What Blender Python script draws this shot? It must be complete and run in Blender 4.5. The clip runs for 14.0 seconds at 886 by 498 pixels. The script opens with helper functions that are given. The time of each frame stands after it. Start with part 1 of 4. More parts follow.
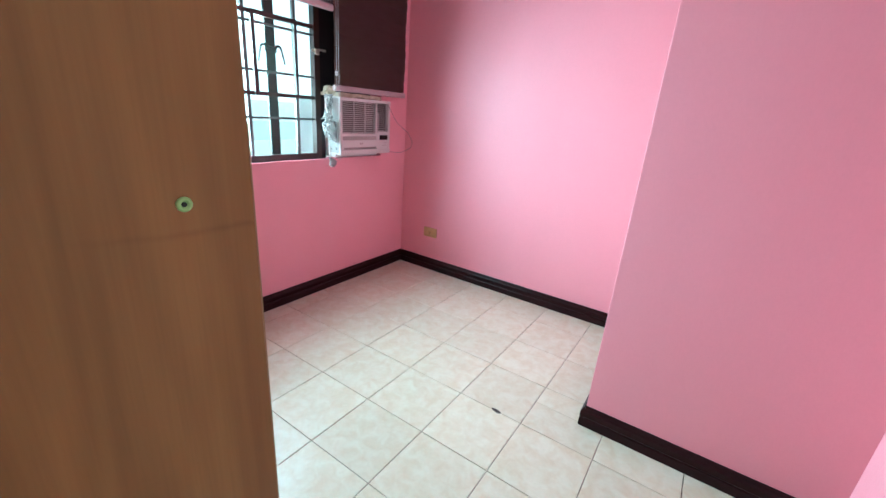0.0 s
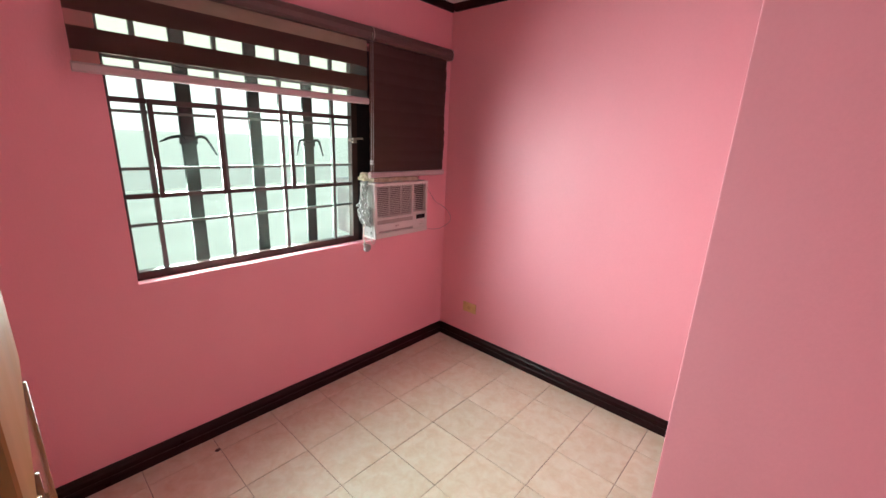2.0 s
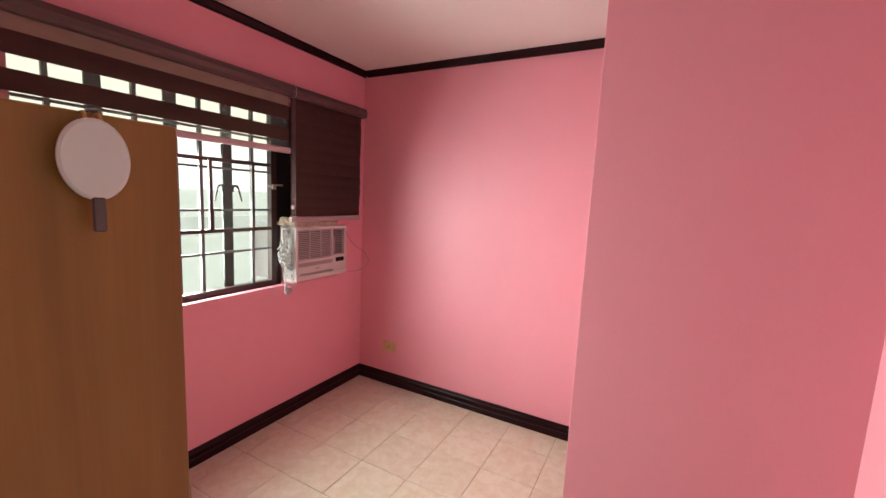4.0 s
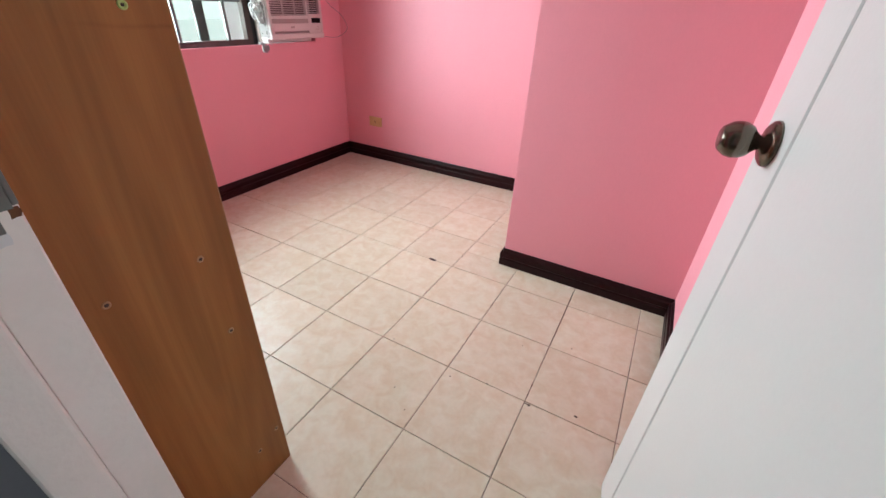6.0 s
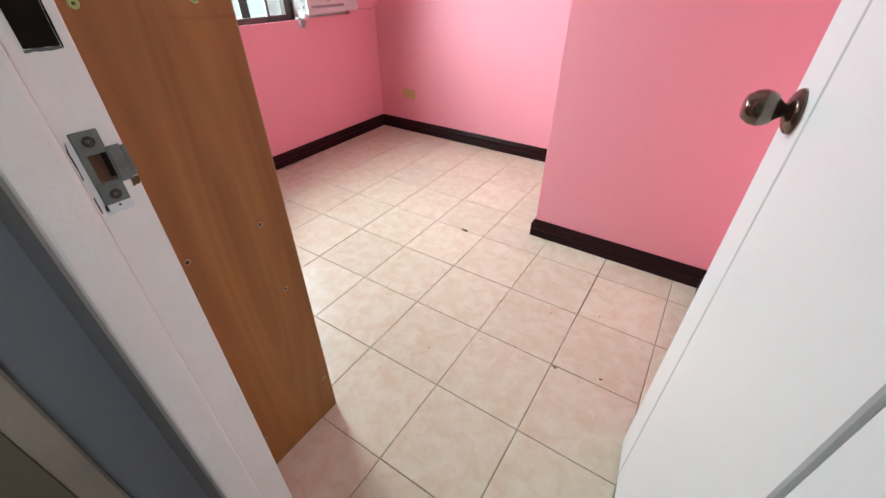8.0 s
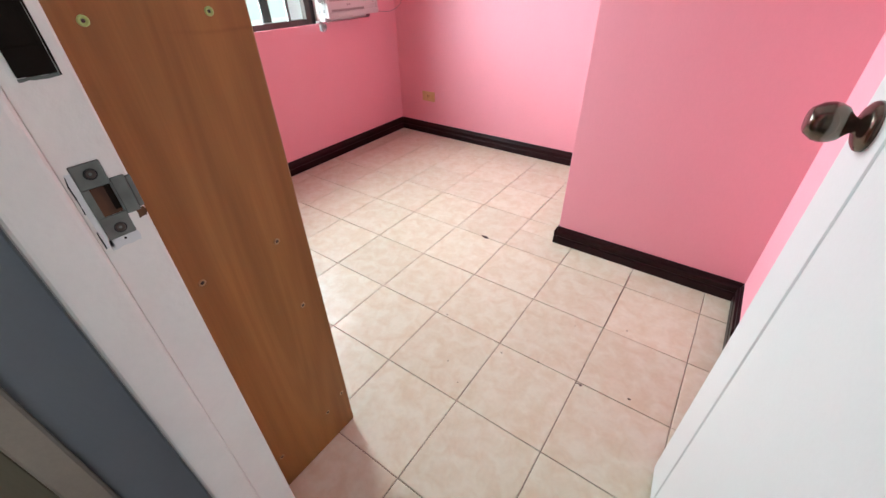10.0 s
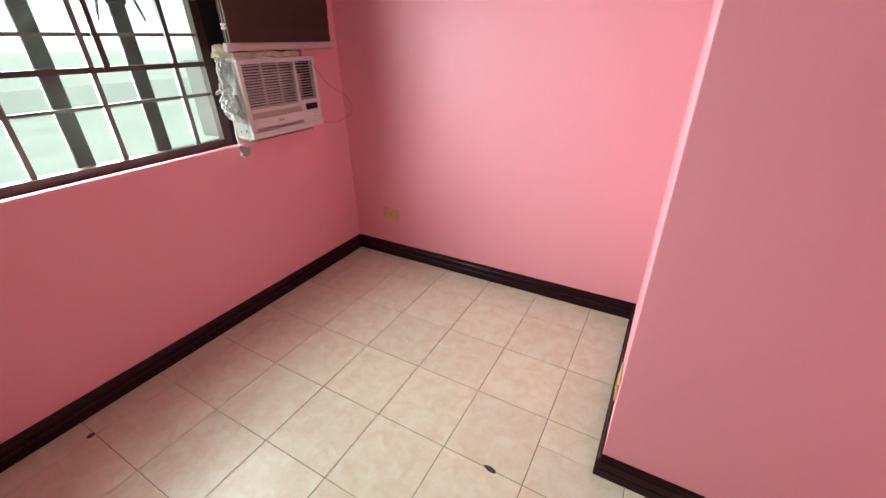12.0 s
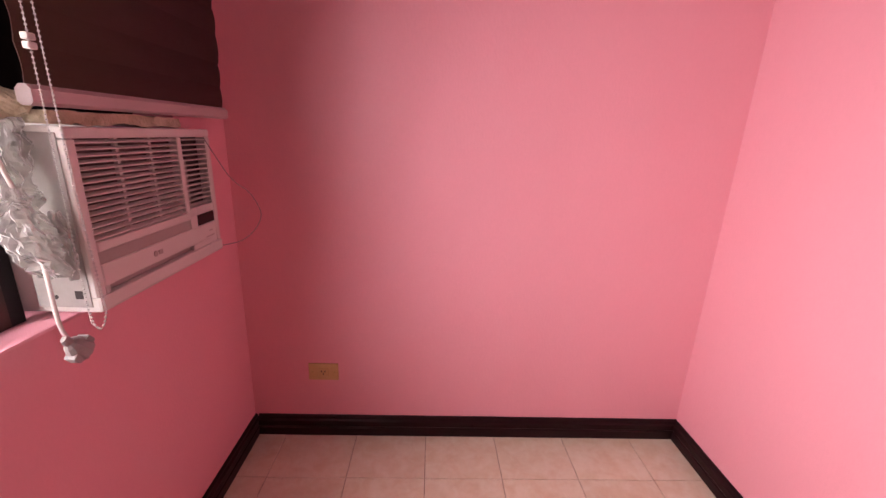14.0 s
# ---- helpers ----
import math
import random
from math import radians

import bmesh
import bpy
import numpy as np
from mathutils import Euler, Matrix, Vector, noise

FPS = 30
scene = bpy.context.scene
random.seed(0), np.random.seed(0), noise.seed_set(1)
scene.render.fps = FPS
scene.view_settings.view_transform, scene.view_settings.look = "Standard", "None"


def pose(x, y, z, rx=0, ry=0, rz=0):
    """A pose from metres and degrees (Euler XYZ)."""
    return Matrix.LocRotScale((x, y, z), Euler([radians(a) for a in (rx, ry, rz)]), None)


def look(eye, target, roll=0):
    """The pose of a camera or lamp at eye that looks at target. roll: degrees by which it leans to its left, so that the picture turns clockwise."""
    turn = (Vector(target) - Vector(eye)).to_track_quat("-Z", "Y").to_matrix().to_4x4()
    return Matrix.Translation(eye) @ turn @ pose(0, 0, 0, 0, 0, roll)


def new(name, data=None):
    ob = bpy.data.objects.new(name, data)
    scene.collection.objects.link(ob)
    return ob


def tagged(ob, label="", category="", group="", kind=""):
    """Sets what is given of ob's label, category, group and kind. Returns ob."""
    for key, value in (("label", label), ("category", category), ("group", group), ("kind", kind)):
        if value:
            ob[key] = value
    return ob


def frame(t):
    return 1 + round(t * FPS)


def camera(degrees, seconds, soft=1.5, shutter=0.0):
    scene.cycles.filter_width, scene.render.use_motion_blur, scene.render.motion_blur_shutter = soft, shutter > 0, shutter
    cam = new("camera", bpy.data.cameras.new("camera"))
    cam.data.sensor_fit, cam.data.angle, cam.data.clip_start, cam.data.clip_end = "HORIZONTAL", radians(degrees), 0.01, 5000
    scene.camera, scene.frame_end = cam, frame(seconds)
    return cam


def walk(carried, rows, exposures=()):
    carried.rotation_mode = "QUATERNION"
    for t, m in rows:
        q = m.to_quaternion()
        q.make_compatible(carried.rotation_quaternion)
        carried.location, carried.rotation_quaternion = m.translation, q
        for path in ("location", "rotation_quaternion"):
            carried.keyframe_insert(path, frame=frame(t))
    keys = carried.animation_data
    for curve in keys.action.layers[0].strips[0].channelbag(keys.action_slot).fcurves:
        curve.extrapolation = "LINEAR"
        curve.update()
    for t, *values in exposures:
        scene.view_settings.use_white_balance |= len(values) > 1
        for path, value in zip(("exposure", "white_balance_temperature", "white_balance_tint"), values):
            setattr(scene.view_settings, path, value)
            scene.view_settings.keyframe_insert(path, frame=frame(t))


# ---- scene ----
cam = camera(96.2, 14.0)
PATH = [
    (0, (2.0, -2.406, 1.222), (0.967, -0.821, 0.571), 4.4),
    (0.5, (1.994, -2.234, 1.211), (0.898, -0.713, 0.514), 3.9),
    (1, (1.968, -2.101, 1.254), (0.784, -0.651, 0.551), 3.0),
    (1.5, (1.954, -2.132, 1.403), (0.7, -0.715, 0.754), 2.5),
    (2, (1.959, -2.158, 1.536), (0.671, -0.723, 1.005), 2.4),
    (2.2, (1.962, -2.155, 1.572), (0.676, -0.7, 1.092), 2.3),
    (4.3, (2.039, -2.417, 1.439), (1.14, -0.649, 1.186), 3.3),
    (4.5, (2.073, -2.423, 1.388), (1.193, -0.657, 1.062), 3.3),
    (5, (2.145, -2.463, 1.255), (1.313, -0.722, 0.729), 3.6),
    (5.5, (2.244, -2.551, 1.172), (1.441, -0.921, 0.337), 3.2),
    (6, (2.320, -2.596, 1.151), (1.535, -1.083, 0.106), 2.9),
    (6.5, (2.331, -2.622, 1.155), (1.539, -1.171, 0.03), 2.6),
    (7, (2.332, -2.631, 1.165), (1.511, -1.214, 0.018), 1.8),
    (7.5, (2.343, -2.639, 1.167), (1.495, -1.246, 0.009), 1.1),
    (8, (2.352, -2.652, 1.175), (1.469, -1.283, 0.014), 0.2),
    (8.2, (2.354, -2.647, 1.172), (1.455, -1.289, 0.011), -0.0),
    (10.3, (2.285, -2.589, 1.188), (1.318, -1.277, 0.03), -1.6),
    (10.5, (2.236, -2.547, 1.199), (1.266, -1.225, 0.052), -2.0),
    (11, (2.078, -2.414, 1.24), (1.115, -1.044, 0.147), -1.9),
    (11.5, (1.945, -2.146, 1.272), (1.006, -0.7, 0.259), -1.6),
    (12, (1.763, -1.881, 1.321), (0.882, -0.344, 0.394), -1.0),
    (12.5, (1.516, -1.659, 1.302), (0.712, -0.013, 0.5), -1.2),
    (13, (1.232, -1.449, 1.302), (0.598, 0.314, 0.603), -0.7),
    (13.5, (0.934, -1.382, 1.272), (0.581, 0.488, 0.656), 0.2),
    (14, (0.671, -1.379, 1.273), (0.74, 0.542, 0.719), 2.2),
]
EXPOSURES = [(0.0, 1.03, 4700, -18), (0.5, 0.95, 4850, -16), (1.0, 0.76, 5550, -9), (1.5, 0.62, 5750, -8), (2.0, 0.68, 6100, -5), (4.5, 0.58, 6750, 9), (5.0, 0.68, 5800, -1), (5.5, 0.78, 5900, 2), (6.5, 0.90, 5900, 1), (7.5, 1.04, 5850, 1), (8.2, 1.08, 5850, 1), (10.5, 1.13, 5700, 0), (11.0, 0.95, 4950, -15), (11.5, 0.92, 5400, -7), (12.0, 0.66, 6200, -3), (12.5, 0.52, 6850, 6), (13.0, 0.42, 7100, 18), (13.5, 0.28, 7150, 20), (14.0, 0.25, 7430, 40)]
walk(cam, [(t, look(eye, target, roll)) for t, eye, target, roll in PATH], EXPOSURES)

# ---- world, sun ----
world = bpy.data.worlds.new("sky")
scene.world = world
world.use_nodes = True
wn = world.node_tree.nodes
sky = wn.new("ShaderNodeTexSky")
sky.sky_type = "NISHITA"
sky.sun_disc = False
sky.sun_elevation, sky.sun_rotation = radians(62), radians(100)
sky.dust_density = 3.0
world.node_tree.links.new(sky.outputs[0], wn["Background"].inputs[0])
wn["Background"].inputs[1].default_value = 0.15
sun = new("sun", bpy.data.lights.new("sun", "SUN"))
sun.data.energy, sun.data.angle, sun.data.color = 3.5, radians(12), (1.0, 0.96, 0.9)
sun.matrix_world = look((4, -1, 9), (0, 0, 0))


def opening_lamp(name, at, towards, wide, high, watts, colour):
    """Area lamp in an opening: the sky's light at the window, added fill in the hall."""
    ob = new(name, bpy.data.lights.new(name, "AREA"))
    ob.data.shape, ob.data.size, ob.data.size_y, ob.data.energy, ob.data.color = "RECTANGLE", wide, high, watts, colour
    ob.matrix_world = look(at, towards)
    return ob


window_daylight = opening_lamp("window_daylight", (-0.265, -1.32, 1.30), (1.0, -1.03, 0.95), 0.80, 0.76, 41, (0.94, 1.0, 0.99))
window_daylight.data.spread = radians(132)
# added fill lamp, out of view, to brighten the jamb and hall wall
opening_lamp("hall_fill", (3.63, -3.3, 1.5), (2.6, -3.3, 1.5), 0.9, 1.0, 1.2, (1.0, 0.97, 0.94))


# ---- materials ----
def material(name, base, rough=0.5, metal=0.0, second=None, scale=6.0, fine=60.0, bump=0.05, spread=0.08, coat=0.0, stretch=(1, 1, 1), per_object=0.0, depth=0.01, warp=0.0, spec=0.5):
    """Two scales of variation between base and second, fine relief, roughness that wanders."""
    m = bpy.data.materials.new(name)
    m.use_nodes = True
    nt = m.node_tree
    n, l = nt.nodes, nt.links
    p = n["Principled BSDF"]
    p.inputs["Metallic"].default_value = metal
    p.inputs["Coat Weight"].default_value = coat
    p.inputs["Coat Roughness"].default_value = 0.12
    co = n.new("ShaderNodeTexCoord")
    mp = n.new("ShaderNodeMapping")
    mp.inputs["Scale"].default_value = stretch
    l.new(co.outputs["Object"], mp.inputs[0])
    vec = mp.outputs[0]
    if per_object:
        oi = n.new("ShaderNodeObjectInfo")
        mul = n.new("ShaderNodeMath"); mul.operation = "MULTIPLY"; mul.inputs[1].default_value = 37.0
        l.new(oi.outputs["Random"], mul.inputs[0])
        cb = n.new("ShaderNodeCombineXYZ")
        l.new(mul.outputs[0], cb.inputs[0]); l.new(mul.outputs[0], cb.inputs[2])
        ad = n.new("ShaderNodeVectorMath"); ad.operation = "ADD"
        l.new(vec, ad.inputs[0]); l.new(cb.outputs[0], ad.inputs[1])
        vec = ad.outputs[0]
    big = n.new("ShaderNodeTexNoise")
    big.inputs["Scale"].default_value, big.inputs["Detail"].default_value = scale, 5
    big.inputs["Distortion"].default_value = warp
    p.inputs["Specular IOR Level"].default_value = spec
    small = n.new("ShaderNodeTexNoise")
    small.inputs["Scale"].default_value, small.inputs["Detail"].default_value = fine, 4
    l.new(vec, big.inputs["Vector"]); l.new(vec, small.inputs["Vector"])
    second = second or tuple(c * (1 - spread * 2) for c in base)
    mix = n.new("ShaderNodeMix"); mix.data_type = "RGBA"
    mix.inputs["A"].default_value, mix.inputs["B"].default_value = (*base, 1), (*second, 1)
    ramp = n.new("ShaderNodeMapRange")
    ramp.inputs["From Min"].default_value, ramp.inputs["From Max"].default_value = 0.35, 0.7
    l.new(big.outputs[0], ramp.inputs["Value"]); l.new(ramp.outputs[0], mix.inputs["Factor"])
    hsv = n.new("ShaderNodeHueSaturation")
    vr = n.new("ShaderNodeMapRange")
    vr.inputs["To Min"].default_value, vr.inputs["To Max"].default_value = 1 - spread, 1 + spread
    l.new(small.outputs[0], vr.inputs["Value"])
    value = vr.outputs[0]
    if per_object:
        pv = n.new("ShaderNodeMapRange")
        pv.inputs["To Min"].default_value, pv.inputs["To Max"].default_value = 1 - per_object, 1 + per_object
        l.new(oi.outputs["Random"], pv.inputs["Value"])
        mm = n.new("ShaderNodeMath"); mm.operation = "MULTIPLY"
        l.new(value, mm.inputs[0]); l.new(pv.outputs[0], mm.inputs[1])
        value = mm.outputs[0]
    l.new(mix.outputs["Result"], hsv.inputs["Color"]); l.new(value, hsv.inputs["Value"])
    l.new(hsv.outputs[0], p.inputs["Base Color"])
    rr = n.new("ShaderNodeMapRange")
    rr.inputs["To Min"].default_value, rr.inputs["To Max"].default_value = max(0.02, rough - 0.07), min(1.0, rough + 0.07)
    l.new(big.outputs[0], rr.inputs["Value"]); l.new(rr.outputs[0], p.inputs["Roughness"])
    if bump:
        bp = n.new("ShaderNodeBump")
        bp.inputs["Strength"].default_value, bp.inputs["Distance"].default_value = bump, depth
        l.new(small.outputs[0], bp.inputs["Height"]); l.new(bp.outputs[0], p.inputs["Normal"])
    return m


def clear(name, tint, gloss=1.2, rough=0.05, veil=0.0, body_colour=(0.8, 0.8, 0.78)):
    """Thin clear sheet: tinted see-through with a Fresnel-driven gloss, and an optional milky veil."""
    m = bpy.data.materials.new(name)
    m.use_nodes = True
    n, l = m.node_tree.nodes, m.node_tree.links
    n.remove(n["Principled BSDF"])
    tr = n.new("ShaderNodeBsdfTransparent"); tr.inputs[0].default_value = (*tint, 1)
    gl = n.new("ShaderNodeBsdfGlossy"); gl.inputs["Roughness"].default_value = rough
    fr = n.new("ShaderNodeFresnel"); fr.inputs[0].default_value = gloss
    body = tr.outputs[0]
    if veil:
        tl = n.new("ShaderNodeBsdfTranslucent"); tl.inputs[0].default_value = (*body_colour, 1)
        df = n.new("ShaderNodeBsdfDiffuse"); df.inputs[0].default_value = (*body_colour, 1)
        two = n.new("ShaderNodeMixShader"); two.inputs[0].default_value = 0.5
        l.new(tl.outputs[0], two.inputs[1]); l.new(df.outputs[0], two.inputs[2])
        mv = n.new("ShaderNodeMixShader"); mv.inputs[0].default_value = veil
        l.new(body, mv.inputs[1]); l.new(two.outputs[0], mv.inputs[2])
        body = mv.outputs[0]
    ms = n.new("ShaderNodeMixShader")
    l.new(fr.outputs[0], ms.inputs[0]); l.new(body, ms.inputs[1]); l.new(gl.outputs[0], ms.inputs[2])
    l.new(ms.outputs[0], n["Material Output"].inputs[0])
    return m


def fabric_sheet(name, base, share, glow):
    """Woven blind cloth that lets part of the light through."""
    m = material(name, base, 0.85, scale=9, fine=420, bump=0.25, depth=0.002, stretch=(1, 1, 3))
    n, l = m.node_tree.nodes, m.node_tree.links
    tl = n.new("ShaderNodeBsdfTranslucent"); tl.inputs[0].default_value = (*glow, 1)
    ms = n.new("ShaderNodeMixShader"); ms.inputs[0].default_value = share
    l.new(n["Principled BSDF"].outputs[0], ms.inputs[1]); l.new(tl.outputs[0], ms.inputs[2])
    l.new(ms.outputs[0], n["Material Output"].inputs[0])
    return m


def veneer(name, light, dark):
    """Flat-cut veneer: arched figure from stretched noise, fine pores along the grain, one faint level scuff."""
    m = material(name, light, 0.42, spec=0.3, fine=26, bump=0.05, spread=0.11, stretch=(3, 11, 0.35), depth=0.002)
    n, l = m.node_tree.nodes, m.node_tree.links
    mix = [x for x in n if x.type == "MIX"][0]
    co = [x for x in n if x.type == "TEX_COORD"][0]
    mp = n.new("ShaderNodeMapping"); mp.inputs["Scale"].default_value = (2.0, 7.5, 0.55)
    l.new(co.outputs["Object"], mp.inputs[0])
    fig = n.new("ShaderNodeTexNoise")
    fig.inputs["Scale"].default_value, fig.inputs["Detail"].default_value, fig.inputs["Roughness"].default_value = 1.3, 1.5, 0.35
    l.new(mp.outputs[0], fig.inputs["Vector"])
    mul = n.new("ShaderNodeMath"); mul.operation = "MULTIPLY"; mul.inputs[1].default_value = 58.0
    sine = n.new("ShaderNodeMath"); sine.operation = "SINE"
    l.new(fig.outputs[0], mul.inputs[0]); l.new(mul.outputs[0], sine.inputs[0])
    soft = n.new("ShaderNodeMapRange")
    soft.inputs["From Min"].default_value, soft.inputs["From Max"].default_value = -1.0, 1.0
    soft.inputs["To Min"].default_value, soft.inputs["To Max"].default_value = 0.20, 0.42
    l.new(sine.outputs[0], soft.inputs["Value"])
    tone = n.new("ShaderNodeTexNoise")
    tone.inputs["Scale"].default_value, tone.inputs["Detail"].default_value = 2.2, 3.0
    l.new(mp.outputs[0], tone.inputs["Vector"])
    add = n.new("ShaderNodeMath"); add.operation = "ADD"
    tr = n.new("ShaderNodeMapRange")
    tr.inputs["From Min"].default_value, tr.inputs["From Max"].default_value = 0.35, 0.7
    tr.inputs["To Min"].default_value, tr.inputs["To Max"].default_value = -0.25, 0.4
    l.new(tone.outputs[0], tr.inputs["Value"])
    l.new(soft.outputs[0], add.inputs[0]); l.new(tr.outputs[0], add.inputs[1])
    # faint scuff across the panel
    sep = n.new("ShaderNodeSeparateXYZ"); l.new(co.outputs["Object"], sep.inputs[0])
    slope = n.new("ShaderNodeMath"); slope.operation = "MULTIPLY_ADD"
    slope.inputs[1].default_value, slope.inputs[2].default_value = SCUFF
    l.new(sep.outputs["Y"], slope.inputs[0])
    wob = n.new("ShaderNodeMath"); wob.operation = "MULTIPLY_ADD"; wob.inputs[1].default_value = 0.012
    l.new(tone.outputs[0], wob.inputs[0]); l.new(slope.outputs[0], wob.inputs[2])
    off = n.new("ShaderNodeMath"); off.operation = "SUBTRACT"
    l.new(sep.outputs["Z"], off.inputs[0]); l.new(wob.outputs[0], off.inputs[1])
    dist = n.new("ShaderNodeMath"); dist.operation = "ABSOLUTE"; l.new(off.outputs[0], dist.inputs[0])
    line = n.new("ShaderNodeMapRange")
    line.inputs["From Min"].default_value, line.inputs["From Max"].default_value = 0.0, 0.0045
    line.inputs["To Min"].default_value, line.inputs["To Max"].default_value = 0.32, 0.0
    l.new(dist.outputs[0], line.inputs["Value"])
    reach = n.new("ShaderNodeMapRange")
    reach.inputs["From Min"].default_value, reach.inputs["From Max"].default_value = -2.34, -2.27
    l.new(sep.outputs["Y"], reach.inputs["Value"])
    part_line = n.new("ShaderNodeMath"); part_line.operation = "MULTIPLY"
    l.new(line.outputs[0], part_line.inputs[0]); l.new(reach.outputs[0], part_line.inputs[1])
    tot = n.new("ShaderNodeMath"); tot.operation = "ADD"; tot.use_clamp = True
    l.new(add.outputs[0], tot.inputs[0]); l.new(part_line.outputs[0], tot.inputs[1])
    mix.inputs["A"].default_value, mix.inputs["B"].default_value = (*light, 1), (*dark, 1)
    l.new(tot.outputs[0], mix.inputs["Factor"])
    return m


SCUFF = (-0.0543, 0.9799)
PINK = material("pink_wall_paint", (0.80, 0.346, 0.41), 0.50, spec=0.42, second=(0.785, 0.333, 0.395), scale=3.0, fine=150, bump=0.15, spread=0.025, stretch=(1, 1, 0.5), depth=0.004)
CEILING = material("ceiling_paint", (0.78, 0.74, 0.70), 0.8, scale=2, fine=120, bump=0.06, spread=0.02)
SKIRT = material("dark_varnished_wood", (0.016, 0.004, 0.006), 0.30, spec=0.15, second=(0.021, 0.007, 0.008), scale=7, fine=90, bump=0.08, depth=0.003)
TILE = material("beige_ceramic_tile", (0.655, 0.63, 0.505), 0.35, spec=0.42, second=(0.598, 0.52, 0.378), scale=19, fine=75, bump=0.03, spread=0.07, warp=0.6, per_object=0.035, depth=0.002)
GROUT = material("dark_grout", (0.13, 0.095, 0.072), 0.9, second=(0.36, 0.29, 0.23), scale=5, fine=90, bump=0.2)
PLY = veneer("plywood_veneer", (0.32, 0.144, 0.038), (0.195, 0.080, 0.020))
PLY_EDGE = material("pale_plywood_edge", (0.42, 0.27, 0.125), 0.5, second=(0.32, 0.19, 0.085), scale=12, fine=80, stretch=(3, 3, 0.3))
PLY_GOLD = material("varnished_golden_wood", (0.26, 0.13, 0.045), 0.14, second=(0.19, 0.09, 0.03), scale=6, fine=40, bump=0.01, stretch=(4, 4, 0.3), coat=0.7)
WHITE = material("white_door_paint", (0.66, 0.655, 0.65), 0.34, scale=2.5, fine=140, bump=0.05, spread=0.02, depth=0.003)
JAMB = material("cream_frame_paint", (0.80, 0.755, 0.71), 0.4, second=(0.75, 0.70, 0.65), scale=6, fine=110, bump=0.08, spread=0.03)
STEEL = material("worn_grey_steel", (0.16, 0.165, 0.15), 0.42, 0.35, second=(0.10, 0.10, 0.09), scale=30, fine=160)
KNOB = material("dark_pewter", (0.17, 0.14, 0.115), 0.2, 0.95, scale=20, fine=120, bump=0.01)
BRASS = material("brass_screw", (0.55, 0.42, 0.16), 0.35, 0.9, scale=60, fine=200)
LIME = material("yellow_green_plastic_cap", (0.46, 0.62, 0.20), 0.4, scale=40, fine=200)
FRAME = material("brown_steel_frame", (0.036, 0.018, 0.015), 0.45, second=(0.060, 0.026, 0.020), scale=9, fine=90, bump=0.06)
GRILLE = material("black_iron", (0.012, 0.013, 0.013), 0.55, 0.0, second=(0.022, 0.021, 0.020), scale=14, fine=100)
MULLION = material("grey_green_glazing_bar", (0.13, 0.14, 0.13), 0.5, scale=14, fine=100)
BOARD = material("blackened_board", (0.012, 0.010, 0.012), 0.75, scale=8, fine=60)
GLASS = clear("pale_green_tinted_glass", (0.90, 0.935, 0.905))
AC_WHITE = material("off_white_plastic", (0.60, 0.575, 0.55), 0.38, scale=5, fine=240, bump=0.02, spread=0.02)
# off-white plastic again, with the side's shade painted in as darker grey
AC_SIDE = material("shaded_side_plastic", (0.30, 0.285, 0.27), 0.5, second=(0.36, 0.345, 0.33), scale=14, fine=160, bump=0.03, spread=0.05)
AC_GREY = material("warm_grey_plastic", (0.36, 0.32, 0.30), 0.4, scale=8, fine=200, bump=0.02, spread=0.03)
AC_DARK = material("dark_vent_inside", (0.03, 0.022, 0.022), 0.7, scale=8, fine=60)
AC_FILTER = material("brown_filter_mesh", (0.10, 0.064, 0.060), 0.8, scale=20, fine=500, bump=0.3)
DISPLAY = material("black_display", (0.008, 0.006, 0.008), 0.12, scale=10, fine=50, bump=0)
FOAM = material("yellowed_foam", (0.58, 0.52, 0.38), 0.9, second=(0.40, 0.34, 0.22), scale=25, fine=120, bump=0.5)
BAG = clear("crumpled_clear_plastic", (0.86, 0.86, 0.84), gloss=1.10, rough=0.35, veil=0.42, body_colour=(0.42, 0.41, 0.40))
CORD = material("grey_white_cord", (0.62, 0.60, 0.57), 0.5, scale=20, fine=150)
PLUG = material("grey_plug_rubber", (0.30, 0.28, 0.28), 0.6, scale=20, fine=150)
BEAD = clear("clear_bead_plastic", (0.92, 0.92, 0.92), rough=0.1, veil=0.6)
STRAP = clear("clear_strap_plastic", (0.99, 0.985, 0.98), gloss=1.04, rough=0.2, veil=0.30, body_colour=(0.9, 0.88, 0.87))
RAIL = material("brown_blind_cassette", (0.10, 0.062, 0.058), 0.45, scale=5, fine=120, spread=0.04)
BAR = material("mauve_bottom_bar", (0.50, 0.40, 0.40), 0.4, scale=6, fine=140, spread=0.03)
CLOTH = fabric_sheet("brown_blind_cloth", (0.085, 0.042, 0.041), 0.38, (0.27, 0.18, 0.10))
SHEER = clear("sheer_blind_mesh", (0.92, 0.90, 0.84), rough=0.5, veil=0.06)
BEIGE_CLOTH = fabric_sheet("beige_blind_cloth", (0.42, 0.34, 0.27), 0.35, (0.42, 0.34, 0.24))
OUTLET = material("yellowed_outlet_plastic", (0.62, 0.43, 0.19), 0.4, second=(0.56, 0.37, 0.15), scale=20, fine=160, spread=0.03)
SLOT = material("outlet_slot", (0.03, 0.02, 0.015), 0.6, scale=10, fine=50)
DISC = material("white_matt_plastic", (0.70, 0.68, 0.64), 0.5, scale=20, fine=200, spread=0.02)
HALL = material("blue_grey_hall_paint", (0.30, 0.30, 0.315), 0.6, scale=2, fine=120, spread=0.03)
TAN = material("tan_trim_paint", (0.46, 0.38, 0.30), 0.5, scale=6, fine=120)
OLIVE = material("olive_brown_door", (0.20, 0.165, 0.11), 0.5, scale=4, fine=60, stretch=(3, 3, 0.4))
